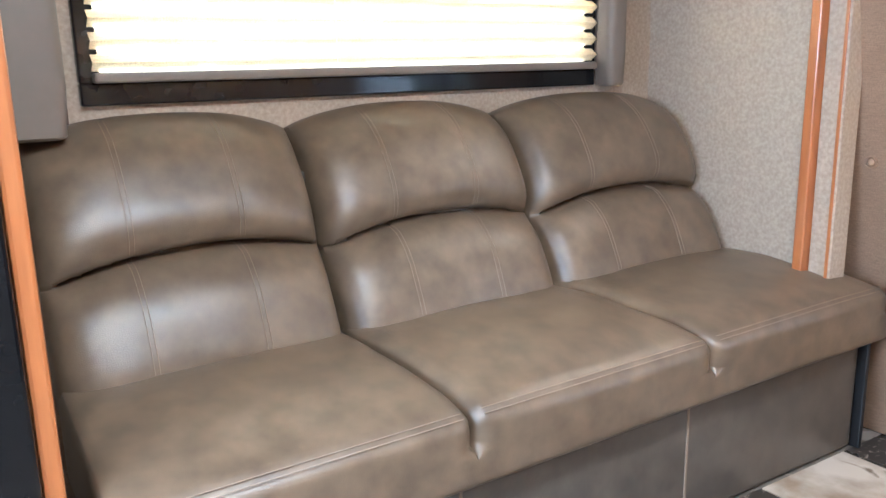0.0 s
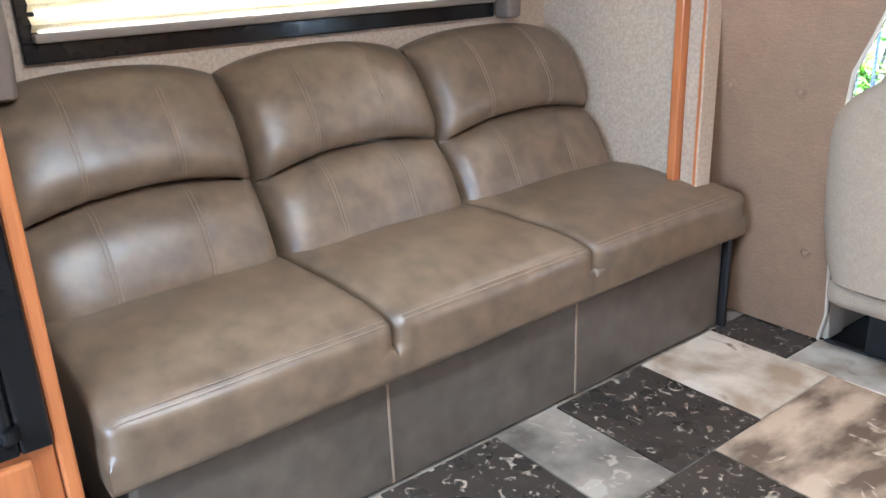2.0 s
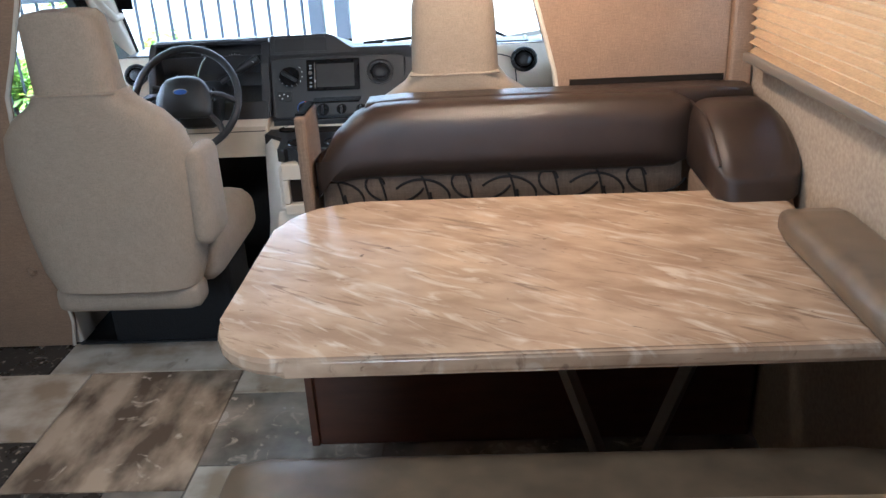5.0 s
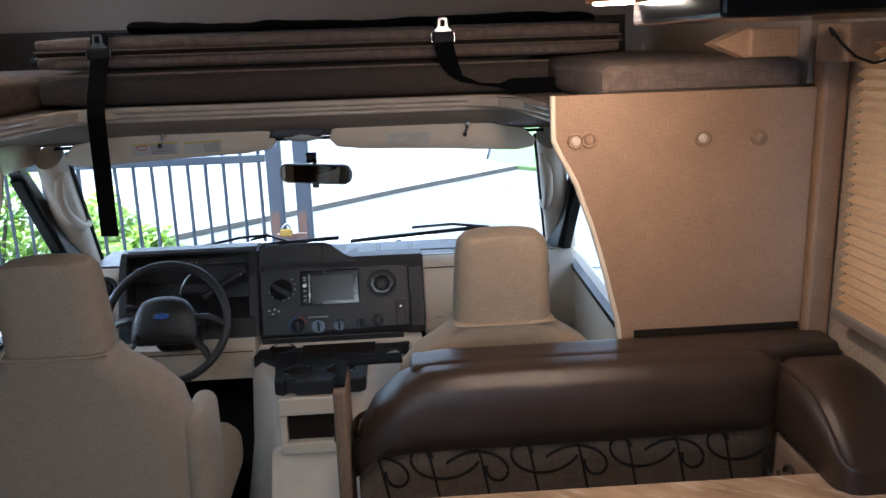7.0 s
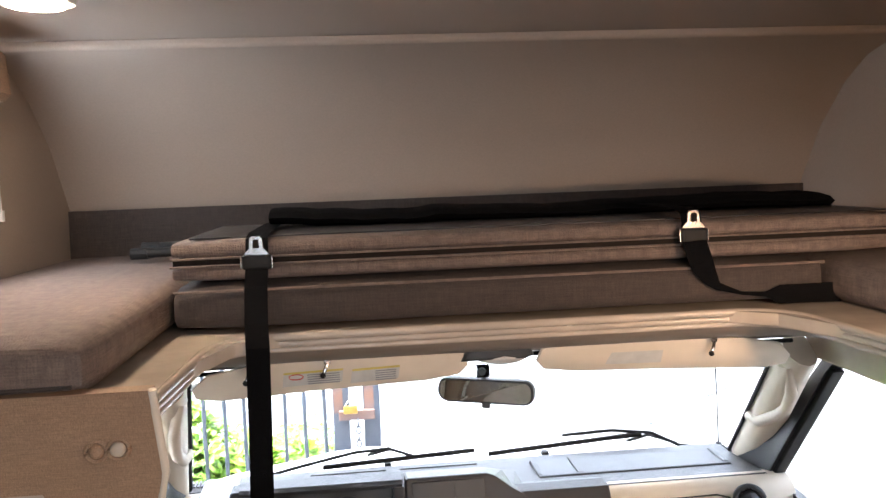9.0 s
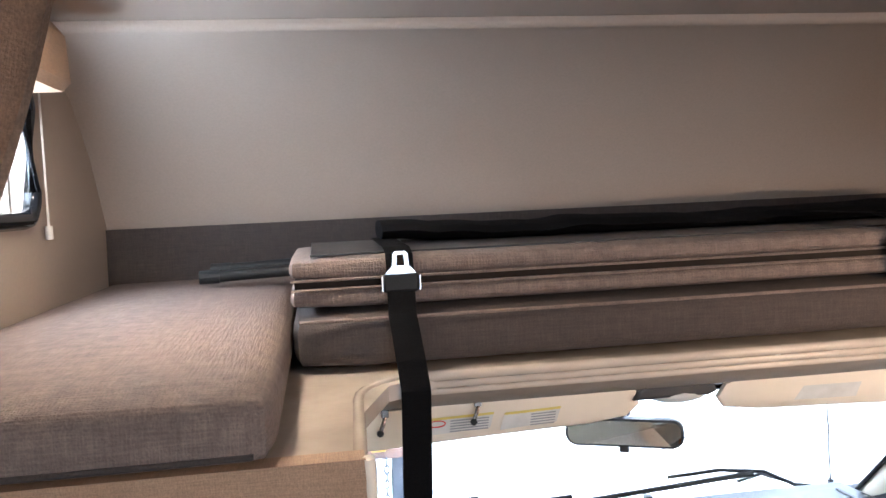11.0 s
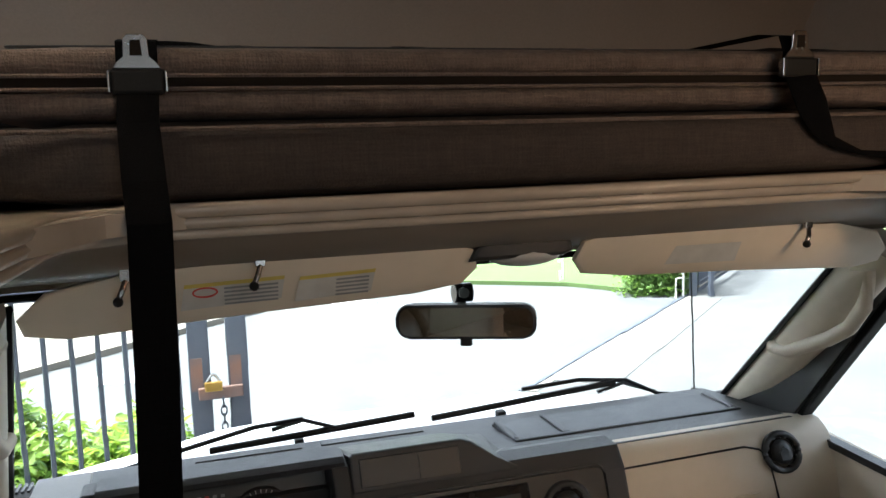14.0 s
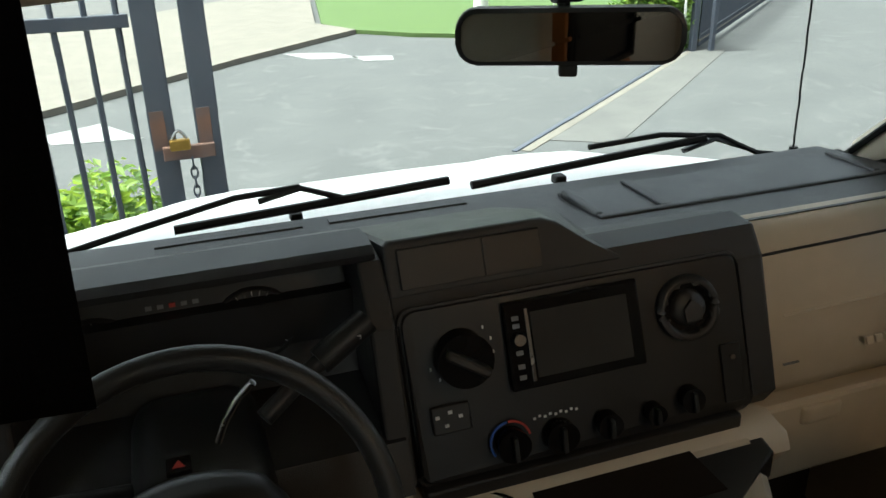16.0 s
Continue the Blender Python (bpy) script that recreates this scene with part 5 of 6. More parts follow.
for k in range(9):
    a = radians(200 + 25 * k)
    part("knob_mark", box(-0.126 + 0.041 * math.cos(a) - 0.001, -0.126 + 0.041 * math.cos(a) + 0.001, 3.0322, 3.0332, 0.752 + 0.041 * math.sin(a) - 0.002, 0.752 + 0.041 * math.sin(a) + 0.002), DIAL_INK, stack)
for x, z, r in ((-0.080, 0.626, 0.020), (-0.017, 0.622, 0.020), (0.047, 0.622, 0.016), (0.112, 0.622, 0.013), (0.166, 0.630, 0.016)):
    k = part("heater_knob", disc((x, 3.026, z), r, 0.014, "y", 22, r2=r * 1.05), GLOSS_BLACK, stack, smooth=True)
    part("knob_pointer", box(x - 0.003, x + 0.003, 3.012, 3.0190, z - r * 0.8, z + r * 0.8, 0.0015), DASH_DARK, k)
for mt, a0, a1 in ((RED_INK, 10, 90), (BLUE_INK, 95, 215)):
    part("temperature_arc", tube([(-0.080 + 0.0255 * math.cos(radians(a0 + (a1 - a0) * i / 10)), 3.0325, 0.626 + 0.0255 * math.sin(radians(a0 + (a1 - a0) * i / 10))) for i in range(11)], 0.0016, 5), mt, stack)
for i in range(9):
    part("fan_mark", box(-0.048 + i * 0.007, -0.0445 + i * 0.007, 3.0322, 3.033, 0.646 + 0.002 * (i % 2), 0.649 + 0.002 * (i % 2)), DIAL_INK, stack)
for x0, x1, z0, z1 in ((-0.172, -0.125, 0.655, 0.690), (0.222, 0.252, 0.605, 0.690)):
    part("switch_blank", box(x0, x1, 3.0305, 3.0335, z0, z1, 0.002), DASH_DARK, stack)
for dx, dz in ((0.0, 0.0), (0.016, 0.004), (0.028, -0.003), (0.010, -0.012)):
    part("switch_mark", box(-0.168 + dx, -0.163 + dx, 3.0295, 3.0303, 0.676 + dz, 0.680 + dz), DIAL_INK, stack)
part("socket_pin", disc((0.237, 3.0295, 0.672), 0.004, 0.003, "y", 12), CHROME, stack)
# passenger side
glove = part("passenger_panel", prism([(3.115, 0.822), (3.085, 0.818), (3.068, 0.800), (3.064, 0.785), (3.066, 0.70), (3.074, 0.58), (3.10, 0.545), (3.2, 0.545), (3.2, 0.80)], "x", 0.314, 0.80, 0.004), CREAM, dash, "cream moulded passenger panel", smooth=True)
part("airbag_seam", tube([(0.318, 3.0625, 0.786), (0.59, 3.0625, 0.790), (0.622, 3.0625, 0.780), (0.640, 3.0630, 0.760), (0.650, 3.066, 0.60)], 0.0022, 5), DASH_DARK, glove)
part("trim_line", tube([(0.35, 3.0635, 0.690), (0.602, 3.0635, 0.692)], 0.0018, 5), CREAM, glove)
for i in range(8):
    part("model_letter_bar", box(0.487 + i * 0.0165, 0.499 + i * 0.0165, 3.0655, 3.0695, 0.617, 0.629, 0.0008), CREAM, glove)
for i in range(4):
    part("imprint_bar", box(0.345 + i * 0.007, 0.350 + i * 0.007, 3.069, 3.072, 0.612, 0.6145), INK, glove)
vent(glove, 0.672, 3.060, 0.768, 0.040, DASH_DARK)
gb = part("glove_box", box(0.33, 0.76, 3.078, 3.16, 0.40, 0.535, 0.008), CREAM, dash)
part("glove_latch", cushion(0.40, 0.47, 3.070, 3.085, 0.495, 0.525, 0.006, n=5), CREAM, gb, smooth=True)
# driver side end with vent, knee panel
end = part("driver_end", prism([(3.06, 0.55), (3.05, 0.80), (3.07, 0.832), (3.30, 0.80), (3.30, 0.55)], "x", -0.80, -0.626, 0.006), CREAM, dash, "cream moulded end of the dash")
part("end_cap", box(-0.72, -0.627, 3.09, 3.30, 0.832, 0.838, 0.003), LEATHER_GREY, end)
vent(end, -0.668, 3.046, 0.775, 0.036, DASH_DARK)
part("knee_panel", prism([(3.01, 0.47), (2.99, 0.58), (3.02, 0.60), (3.15, 0.60), (3.15, 0.45)], "x", -0.78, -0.208, 0.006), CREAM, dash)
part("knee_seam", box(-0.77, -0.215, 2.9915, 2.9945, 0.562, 0.565), DASH_DARK, dash)
part("lower_sill", prism([(3.00, 0.520), (2.985, 0.545), (2.998, 0.566), (3.04, 0.574), (3.10, 0.560), (3.10, 0.52)], "x", -0.200, 0.300, 0.006), CREAM, dash, smooth=True)

RESHAPE[0] = None

# steering wheel
wheel = thing("steering_wheel", (-0.42, 2.89, 0.708), "dark grey steering wheel with padded hub", "steering wheel")
TILT_W = Euler((radians(-28), 0, 0)).to_matrix()


def on_wheel(u, v, w):
    """u across, v up the wheel's plane, w towards the driver."""
    return Vector((-0.426, 2.893, 0.700)) + TILT_W @ Vector((u, -w, v))


RW = 0.170
part("rim", tube([on_wheel(RW * math.cos(k * math.tau / 56), RW * math.sin(k * math.tau / 56), 0) for k in range(56)], 0.0120, 12, closed=True), WHEEL_GRIP, wheel, smooth=True)
bm = cushion(-0.092, 0.092, -0.040, 0.0, -0.066, 0.056, 0.022, (0, 0.014, 0), 12, lambda q, uvw: Vector((q.x * (1 - 0.9 * max(0, q.z) / 0.2), q.y, q.z + 0.018 * (1 - uvw[0] ** 2) * (uvw[2] > 0))))
for v in bm.verts:
    v.co = on_wheel(v.co.x, v.co.z, -v.co.y)
hub = part("hub", bm, WHEEL_GRIP, wheel, smooth=True)
bm = bmesh.new()
ring = [bm.verts.new(on_wheel(0.022 * math.cos(k * math.tau / 24), 0.010 + 0.0095 * math.sin(k * math.tau / 24), 0.0555)) for k in range(24)]
bm.faces.new(ring)
part("badge", bm, BLUE_INK, hub, "plain blue oval badge")
part("badge_rim", tube([on_wheel(0.0225 * math.cos(k * math.tau / 24), 0.010 + 0.010 * math.sin(k * math.tau / 24), 0.0555) for k in range(24)], 0.0016, 5, closed=True), CHROME, hub, smooth=True)
for s in (-1, 1):
    part("spoke", tube([on_wheel(s * 0.07, 0.012, 0.018), on_wheel(s * 0.12, 0.010, 0.010), on_wheel(s * 0.165, -0.01, 0.0)], 0.016, 8, flat=0.6), DASH, wheel, smooth=True)
    part("lower_spoke", tube([on_wheel(s * 0.072, -0.045, 0.012), on_wheel(s * 0.11, -0.085, 0.006), on_wheel(s * 0.125, -0.118, 0.0)], 0.012, 8, flat=0.7), DASH, wheel, smooth=True)
    for k in range(3):
        c = on_wheel(s * 0.098, 0.022 - 0.018 * k, 0.030)
        part("wheel_button", ball(c, 0.006, (1, 0.6, 1)), DASH_DARK, wheel, smooth=True)
RESHAPE[0] = lambda p: p + Vector((0, 0.04, -0.036))
col = thing("steering_column", (-0.42, 3.0, 0.66), "black steering column shroud with levers", "steering column")
part("shroud", cushion(-0.49, -0.35, 2.90, 3.12, 0.62, 0.752, 0.035, n=9), DASH_DARK, col, smooth=True)
hz = part("hazard_button", box(-0.452, -0.428, 2.95, 2.975, 0.751, 0.757, 0.002), GLOSS_BLACK, col)
part("hazard_mark", prism([(-0.446, 2.956), (-0.434, 2.956), (-0.440, 2.968)], "z", 0.7571, 0.7578), RED_INK, hz)
part("gear_lever", tube([(-0.352, 3.00, 0.762), (-0.31, 3.02, 0.785), (-0.27, 3.035, 0.806)], 0.0105, 10), DASH_DARK, col, smooth=True)
part("gear_knob", tube([(-0.285, 3.03, 0.798), (-0.226, 3.046, 0.829)], 0.0155, 12), DASH_DARK, col, smooth=True)
part("knob_mark", box(-0.247, -0.238, 3.0265, 3.029, 0.818, 0.823), DIAL_INK, col)
part("tilt_lever", tube([(-0.400, 2.93, 0.795), (-0.392, 2.928, 0.816), (-0.378, 2.925, 0.840), (-0.363, 2.92, 0.857)], 0.004, 8), CHROME, col, smooth=True)
part("signal_lever", tube([(-0.485, 2.95, 0.745), (-0.56, 2.93, 0.765)], 0.009, 8), DASH_DARK, col, smooth=True)
RESHAPE[0] = None

# ---- engine cover console ----
con = thing("engine_cover_console", (0.03, 2.85, 0.0), "cream engine cover with black cup-holder tray", "console")
rows = []
for y, hw, z1 in ((3.10, 0.26, 0.575), (2.98, 0.235, 0.565), (2.86, 0.185, 0.545), (2.765, 0.125, 0.525)):
    cx = 0.035 - 0.10 * (3.10 - y)
    rows.append([Vector((cx - hw * 1.25, y, -0.01)), Vector((cx - hw * 1.08, y, 0.25)), Vector((cx - hw, y, z1 - 0.03)), Vector((cx - hw + 0.02, y, z1)), Vector((cx + hw - 0.02, y, z1)), Vector((cx + hw, y, z1 - 0.03)), Vector((cx + hw * 1.08, y, 0.25)), Vector((cx + hw * 1.25, y, -0.01))])
part("cover", skin(rows, cap=True), CREAM, con, smooth=True)
part("cover_foot", prism([(2.52, -0.01), (2.80, -0.01), (2.80, 0.37), (2.74, 0.36), (2.70, 0.22), (2.60, 0.16), (2.53, 0.10)], "x", -0.14, 0.13, 0.02), CREAM, con, smooth=True)
# Shallow near-black box for the shade of a deep opening.
part("storage_shade", box(-0.085, 0.075, 2.735, 2.764, 0.392, 0.470, 0.002), HOLLOW_SHADE, con)
bm = bmesh.new()
for x0, x1, z0, z1 in ((-0.105, 0.09, 0.471, 0.522), (-0.105, 0.09, 0.355, 0.391), (-0.105, -0.086, 0.391, 0.471), (0.076, 0.09, 0.391, 0.471)):
    box(x0, x1, 2.715, 2.765, z0, z1, 0.005, bm)
part("storage_frame", bm, CREAM, con)
tray = part("cup_tray", prism([(-0.185, 3.04), (0.275, 3.04), (0.26, 2.97), (0.14, 2.90), (0.135, 2.745), (0.12, 2.73), (0.075, 2.73), (0.07, 2.755), (0.045, 2.755), (0.04, 2.73), (-0.055, 2.73), (-0.06, 2.755), (-0.085, 2.755), (-0.09, 2.73), (-0.115, 2.745), (-0.125, 2.88), (-0.20, 2.94)], "z", 0.523, 0.566, 0.004), DASH_DARK, con, "black moulded cup-holder tray")
for x, y in ((-0.055, 2.805), (0.065, 2.805), (-0.12, 2.985)):
    part("cup_ring", tube([(x + 0.038 * math.cos(k * math.tau / 24), y + 0.038 * math.sin(k * math.tau / 24), 0.567) for k in range(24)], 0.0035, 6, closed=True), GLOSS_BLACK, tray, smooth=True)
    # Flat dark disc on the tray painting the cup hole's shade.
    part("cup_well_shade", disc((x, y, 0.5665), 0.036, 0.002, "z", 24), HOLLOW_SHADE, tray)
# The bin is a flat plate too, its shade put in as colour.
part("tray_bin_shade", box(-0.06, 0.16, 2.93, 3.02, 0.564, 0.5675, 0.001), HOLLOW_SHADE, tray)
part("tray_back", box(-0.185, 0.25, 3.022, 3.044, 0.560, 0.590, 0.004), DASH_DARK, tray)
buckle = thing("seat_belt_buckle", (-0.17, 2.85, -0.015), "black seat belt buckle standing on the cab floor", "buckle")
part("stalk", box(-0.176, -0.164, 2.845, 2.855, -0.015, 0.10, 0.003), RUBBER, buckle)
part("body", box(-0.187, -0.153, 2.838, 2.862, 0.10, 0.19, 0.006), DASH_DARK, buckle)

# ---- bonnet, wipers, aerial ----
bon = thing("bonnet", (0, 3.75, 0.6), "glossy white van bonnet", "bonnet")
rows = []
for y, z, hw in ((3.50, 0.700, 0.93), (3.58, 0.725, 0.92), (3.68, 0.728, 0.88), (3.80, 0.715, 0.80), (3.90, 0.685, 0.70), (3.98, 0.63, 0.62), (4.05, 0.52, 0.58), (4.08, 0.30, 0.56)):
    rows.append([Vector((hw * (2 * i / 20 - 1), y, z - 0.075 * abs(2 * i / 20 - 1) ** 2.6 + 0.012 * math.exp(-((abs(2 * i / 20 - 1) - 0.45) / 0.1) ** 2))) for i in range(21)])
part("panel", skin(rows), HOOD_PAINT, bon, smooth=True)
part("cowl_grille", prism([(3.47, 0.735), (3.53, 0.738), (3.555, 0.722), (3.53, 0.70), (3.47, 0.70)], "x", -0.85, 0.85), RUBBER, bon, "black cowl grille")
bm = bmesh.new()
for i in range(150):
    x = -0.80 + 1.6 * i / 149
    box(x, x + 0.005, 3.50, 3.545, 0.735, 0.7405, bm=bm)
part("cowl_teeth", bm, DASH_DARK, bon)
part("washer_jet", box(-0.235, -0.215, 3.55, 3.575, 0.735, 0.752, 0.004), RUBBER, bon)
part("washer_jet", box(0.24, 0.262, 3.55, 3.575, 0.735, 0.752, 0.004), RUBBER, bon)
part("warning_sticker", box(-0.73, -0.64, 3.60, 3.63, 0.6845, 0.6865), PAPER, bon)
for blade, armp, joint in (
    (((-0.415, 3.545, 0.755), (0.034, 3.545, 0.776)), ((-0.60, 3.53, 0.742), (-0.466, 3.54, 0.767), (-0.32, 3.55, 0.792), (-0.216, 3.55, 0.797)), ((-0.284, 3.548, 0.782), (-0.216, 3.549, 0.795), (-0.149, 3.548, 0.770))),
    (((0.075, 3.545, 0.761), (0.545, 3.545, 0.790)), ((0.873, 3.53, 0.712), (0.66, 3.54, 0.750), (0.58, 3.55, 0.790), (0.45, 3.55, 0.806), (0.302, 3.55, 0.800)), ((0.50, 3.548, 0.770), (0.57, 3.549, 0.785), (0.66, 3.548, 0.752))),
):
    wp = thing("windscreen_wiper", (blade[0][0], 3.54, 0.745), "black windscreen wiper resting on the glass", "wiper", "wipers")
    part("blade", tube(blade, 0.0075, 6), RUBBER, wp)
    part("arm", tube(armp, 0.0052, 6), RUBBER, wp)
    part("joint", tube(joint, 0.0062, 6, flat=0.8), DASH_DARK, wp, smooth=True)
aer = thing("aerial", (0.82, 3.62, 0.70), "thin black radio aerial on the bonnet", "aerial")
part("rod", tube([(0.825, 3.62, 0.70), (0.80, 3.62, 1.45)], 0.0022, 6), RUBBER, aer)
part("foot", disc((0.825, 3.62, 0.705), 0.009, 0.03, "z", 10), RUBBER, aer)

# ---- outside ----
GZ = -0.65
setting("ground", box(-220, 220, -220, 220, GZ - 0.5, GZ), ASPHALT, "grey asphalt yard with tyre marks", "ground")
setting("lawn", prism([(2.1, 15.2), (2.35, 14.4), (3.1, 13.6), (3.9, 13.1), (4.8, 12.45), (5.25, 11.7), (5.95, 11.15), (17.0, 21.5), (17.0, 25.0), (5.6, 36.0)], "z", GZ + 0.002, GZ + 0.06), GRASS, "mown green lawn beyond the yard", "lawn")
setting("pavement", prism([(-6.5, 6.1), (-1.39, 10.8), (0.37, 12.5), (2.42, 14.3), (2.0, 15.2), (5.4, 36.0), (3.4, 36.5), (1.5, 19.6), (-1.9, 16.4), (-9.0, 9.6)], "z", GZ + 0.002, GZ + 0.07), CONCRETE, "pale concrete pavement beside the street", "pavement")
setting("gate_apron", prism([(2.52, 8.12), (2.98, 7.80), (6.3, 10.85), (6.05, 11.1)], "z", GZ + 0.001, GZ + 0.006), PALE_ASPHALT, "worn concrete strip beside the gate track", "pavement")
setting("gate_track", prism([(2.12, 7.95), (2.15, 7.92), (5.92, 11.09), (5.88, 11.12)], "z", GZ + 0.001, GZ + 0.010), IRON, "rusty steel gate track in the ground", "track")
setting("gate_kerb", prism([(2.19, 7.93), (2.25, 7.88), (5.99, 11.04), (5.94, 11.08)], "z", GZ + 0.001, GZ + 0.008), CONCRETE, "narrow concrete kerb along the gate track", "kerb")
for out in ([(1.15, 13.1), (1.80, 12.9), (2.02, 12.4), (1.40, 12.55)], [(1.92, 12.55), (2.42, 12.35), (2.35, 12.05), (2.0, 12.15)], [(-1.45, 10.0), (-0.97, 10.25), (-0.60, 9.55), (-1.35, 9.65)]):
    setting("road_marking", prism(out, "z", GZ + 0.001, GZ + 0.005), ROAD_PAINT, "worn white painted road marking", "road marking")


def leaf_cloud(spots, count, size, seed, bm=None, flatten=0.6):
    """Small folded leaves spread over balls of growth."""
    rnd = random.Random(seed)
    bm = bm or bmesh.new()
    for _ in range(count):
        c, r = rnd.choice(spots)
        d = Vector((rnd.gauss(0, 1), rnd.gauss(0, 1), rnd.gauss(0, 1))).normalized()
        p = Vector(c) + Vector((d.x, d.y, d.z * 0.9)) * r * (0.55 + 0.5 * rnd.random())
        s = size * (0.6 + 0.8 * rnd.random())
        m = Euler((rnd.uniform(-0.9, 0.9), rnd.uniform(-0.9, 0.9), rnd.uniform(0, 6.3))).to_matrix()
        pts = [m @ Vector(q) * s for q in ((0, -1, 0), (0.45, -0.1, 0.14), (0, 1, 0.0), (-0.45, -0.1, 0.14))]
        vs = [bm.verts.new(p + q) for q in pts]
        bm.faces.new((vs[0], vs[1], vs[2])), bm.faces.new((vs[0], vs[2], vs[3]))
    return bm


def shrub(x, y, w, h, seed, young):
    rnd = random.Random(seed)
    s = thing("shrub", (x, y, GZ), "leafy green shrub behind the iron fence", "shrub", "hedge shrubs")
    spots = [((x + rnd.uniform(-w, w) * 0.7, y + rnd.uniform(-0.4, 0.4), GZ + h * rnd.uniform(0.15, 0.9)), rnd.uniform(0.14, 0.26)) for _ in range(16)]
    bm = bmesh.new()
    for c, r in spots[:9]:
        tube([(x + (c[0] - x) * 0.2, y, GZ), (x + (c[0] - x) * 0.6, y + (c[1] - y) * 0.5, GZ + (c[2] - GZ) * 0.6), c], 0.012, 5, bm)
    part("stems", bm, RUST, s)
    part("foliage", leaf_cloud(spots, 2600, 0.036, seed), LEAF, s, smooth=None)
    part("young_leaves", leaf_cloud([(Vector(c) + Vector((0, -0.05, 0.07)), r) for c, r in spots if c[2] > GZ + h * 0.45] or spots, young, 0.034, seed + 50), LEAF_YOUNG, s, smooth=None)


for i, (x, y, w, h) in enumerate(((-0.88, 5.75, 0.28, 0.72), (-1.25, 5.85, 0.40, 1.10), (-1.80, 5.70, 0.45, 1.15), (-2.35, 5.6, 0.5, 1.45), (-2.95, 5.3, 0.5, 1.7), (-3.2, 4.6, 0.5, 1.8), (-3.3, 3.9, 0.5, 1.8), (-3.3, 3.2, 0.5, 1.8), (-3.6, 5.6, 0.5, 1.8))):
    shrub(x, y, w, h, 11 + i, 1500)
hedge = thing("clipped_hedge", (5.7, 11.8, GZ), "clipped dark green hedge beside the lawn", "hedge")
rnd = random.Random(4)
spots = [((5.22 + 0.56 * i / 9 + 0.55 * j / 3 + rnd.uniform(-0.06, 0.06), 11.42 - 0.30 * i / 9 + 0.75 * j / 3, GZ + 0.12 + 0.24 * k + rnd.uniform(-0.05, 0.05)), 0.20) for i in range(10) for j in range(4) for k in range(5)]
part("foliage", leaf_cloud(spots, 9000, 0.042, 5), LEAF, hedge, smooth=None)
part("young_leaves", leaf_cloud([c for c in spots if c[0][2] > GZ + 0.5], 2600, 0.040, 6), LEAF_YOUNG, hedge, smooth=None)
part("core", prism([(5.26, 11.48), (5.76, 11.2), (6.25, 11.9), (5.75, 12.2)], "z", GZ, GZ + 1.0), LEAF, hedge)

# iron fence with gate posts
fence = thing("iron_fence", (-2.0, 5.3, GZ), "dark iron bar fence with spear tips", "fence")
for z in (0.855, -0.35):
    part("rail", box(-3.9, -0.47, 5.285, 5.315, z - 0.022, z + 0.022, 0.003), IRON, fence)
for i in range(30):
    x = -0.505 - 0.1 * i
    b = part("bar", tube([(x, 5.30, GZ), (x, 5.30, 1.0)], 0.0105, 6), IRON, fence)
    part("spear_tip", disc((x, 5.30, 1.03), 0.017, 0.06, "z", 6, r2=0.002), IRON, b)
for k, x in enumerate((-0.42, -0.265)):
    p = thing("gate_post", (x, 5.30, GZ), "square blue-grey steel gate post with rust patches", "post", "gate posts")
    part("shaft", box(x - 0.042, x + 0.042, 5.26, 5.34, GZ, 1.15, 0.006), IRON, p)
    part("rust_plate", box(x - 0.036, x + 0.012, 5.2575, 5.2595, 0.41, 0.55, 0.001), RUST, p)
lock = thing("padlock", (-0.36, 5.24, 0.385), "brass padlock on a rusty hasp between gate posts", "padlock")
part("hasp", box(-0.43, -0.25, 5.235, 5.258, 0.375, 0.425, 0.004), RUST, lock)
part("body", box(-0.405, -0.335, 5.21, 5.236, 0.415, 0.455, 0.006), BRASS, lock)
part("shackle", tube([(-0.395 + 0.05 * i / 8, 5.222, 0.455 + 0.03 * math.sin(i / 8 * math.pi)) for i in range(9)], 0.006, 6), CHROME, lock)
for i in range(6):
    c = (-0.335, 5.235, 0.36 - 0.035 * i)
    part("chain_link", tube([(c[0] + (0.011 * math.cos(a) if i % 2 else 0), c[1] + (0 if i % 2 else 0.011 * math.cos(a)), c[2] + 0.022 * math.sin(a)) for a in [k * math.tau / 12 for k in range(12)]], 0.004, 5, closed=True), IRON, lock, smooth=True)
far = thing("far_gate_fence", (8.5, 13.2, GZ), "blue-grey steel sliding gate along the far drive", "fence")
for z, rad, mt in ((GZ + 0.13, 0.022, CONCRETE), (GZ + 0.20, 0.018, IRON), (GZ + 1.45, 0.022, IRON)):
    part("rail", tube([(5.97, 10.95, z), (11.5, 15.85, z)], rad, 4), mt, far)
for i in range(76):
    x, y = 5.99 + 5.5 * i / 75, 10.97 + 4.87 * i / 75
    part("bar", box(x - 0.014, x + 0.014, y - 0.014, y + 0.014, GZ + 0.06, GZ + 1.6), IRON, far)
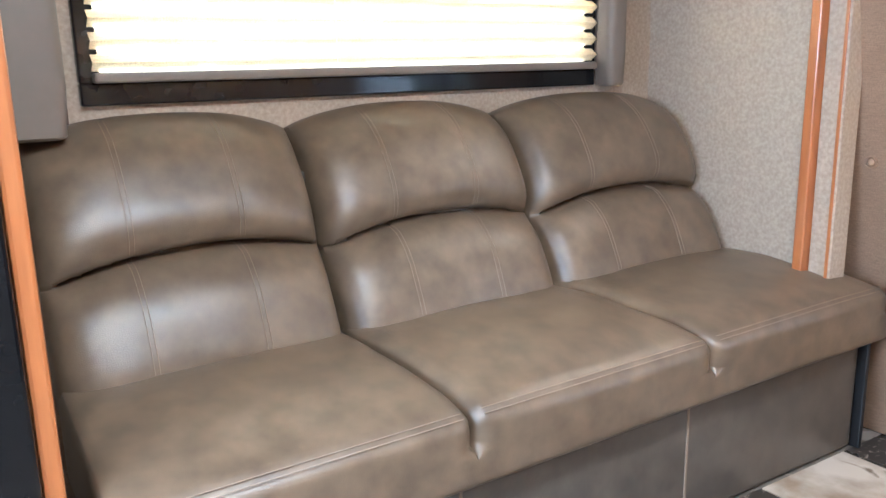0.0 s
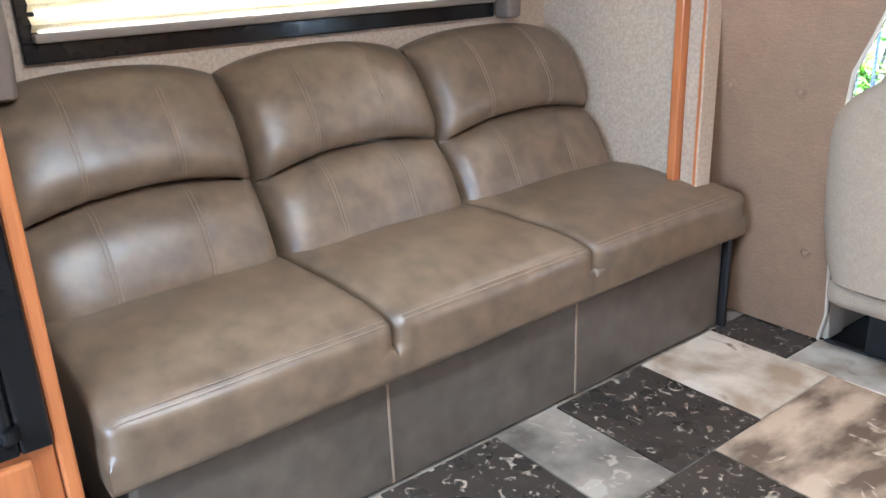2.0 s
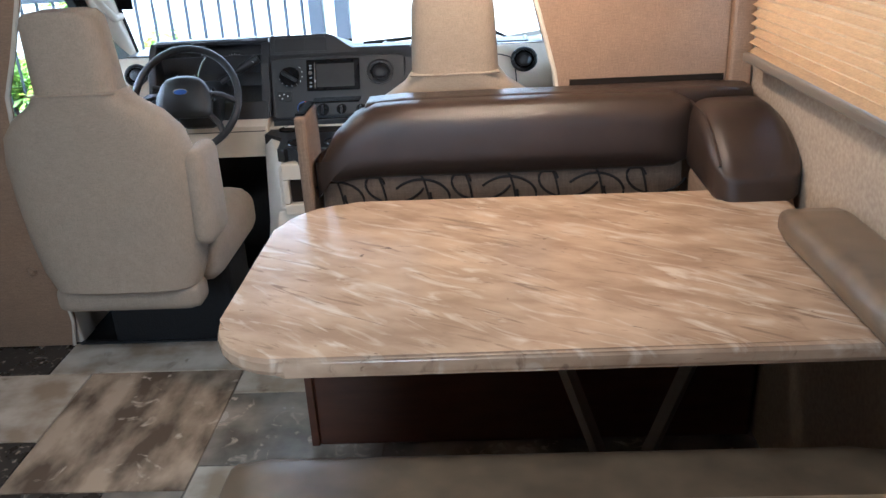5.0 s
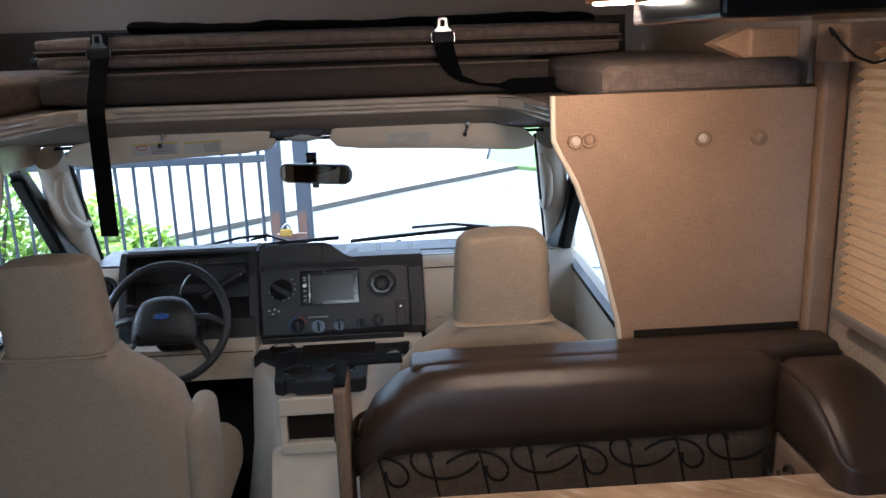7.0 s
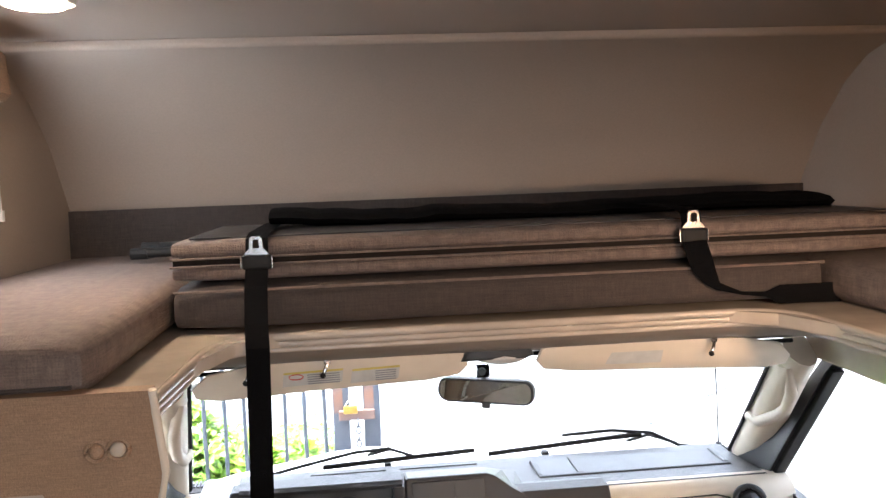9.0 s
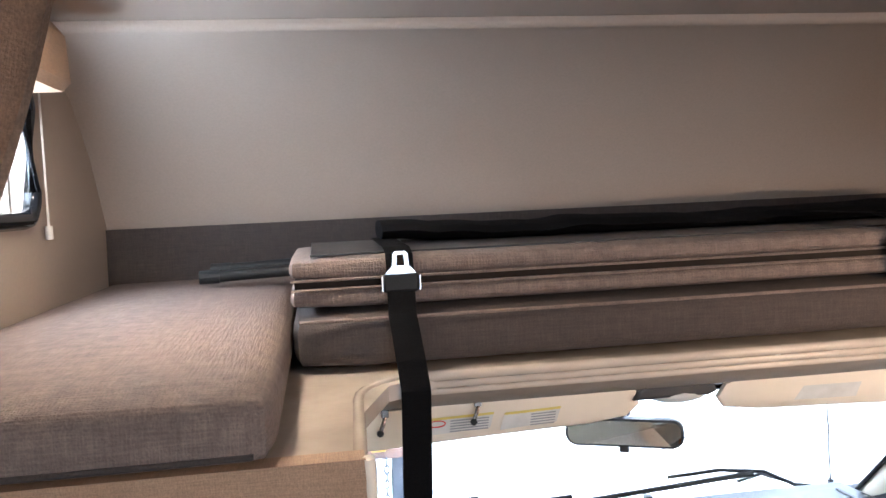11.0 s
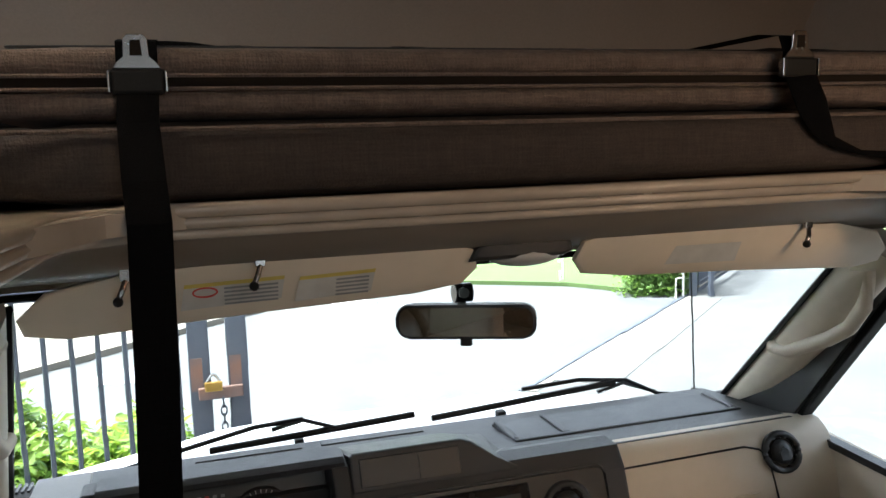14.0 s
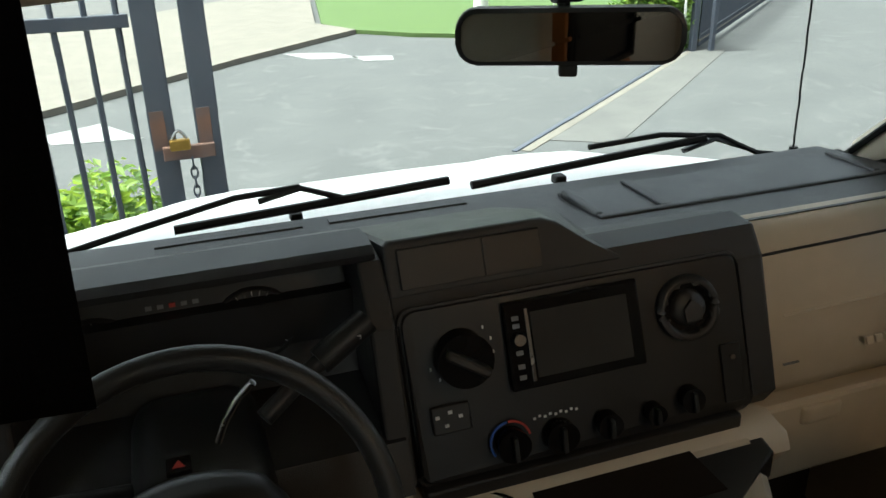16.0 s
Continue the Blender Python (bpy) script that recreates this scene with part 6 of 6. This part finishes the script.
part("end_post", box(5.86, 5.94, 10.93, 11.01, GZ, GZ + 1.75, 0.01), IRON, far)
part("end_post", box(6.07, 6.13, 10.83, 10.89, GZ, GZ + 1.75, 0.01), IRON, far)
pole = thing("latch_pole", (5.72, 10.99, GZ), "thin white steel pole with a small latch frame", "pole")
part("rod", tube([(5.76, 10.99, GZ), (5.76, 10.99, GZ + 1.7)], 0.016, 6), WHITE_PLASTIC, pole)
part("latch_frame", tube([(5.64, 10.98, GZ), (5.64, 10.98, GZ + 0.26), (5.75, 10.98, GZ + 0.26)], 0.014, 5), WHITE_PLASTIC, pole)
sign = thing("lawn_marker_post", (4.84, 12.7, GZ + 0.06), "thin white marker post at the lawn edge", "post")
part("rod", tube([(4.84, 12.7, GZ + 0.05), (4.84, 12.7, GZ + 1.1)], 0.012, 6), WHITE_PLASTIC, sign)
part("foot", box(4.78, 4.81, 12.68, 12.71, GZ + 0.05, GZ + 0.20, 0.005), WHITE_PLASTIC, sign)
stump = thing("painted_post", (4.87, 15.45, GZ + 0.06), "white painted post with a flared foot on the lawn", "post")
part("shaft", disc((4.87, 15.45, GZ + 0.75), 0.13, 1.5, "z", 12, r2=0.085), WHITE_PLASTIC, stump, smooth=True)
for x, y, w in ((13.6, 15.7, 0.9),):
    setting("lawn_patch", prism(rounded(x - w, x + w, y - 0.5, y + 0.5, 0.2), "z", GZ + 0.001, GZ + 0.03), GRASS, "small patch of grass in the far drive", "lawn")
# street and houses' green beyond
setting("street", prism([(-9.1, 9.7), (-1.95, 16.5), (1.4, 19.7), (3.3, 36.6), (-8, 44.0), (-34.0, 24.0)], "z", GZ + 0.001, GZ + 0.004), PALE_ASPHALT, "grey street beyond the pavement", "road")

# ---- floor tiles ----
floor_ob = bpy.data.objects["floor"]
BASE[floor_ob] = Vector((0, 0, 0))
for x0, x1, y0, y1, kind in TILES:
    part("tile", box(x0, x1, y0, y1, -0.0055, 0.0, 0.0008, seg=1), STONE_FLOOR[kind], floor_ob)
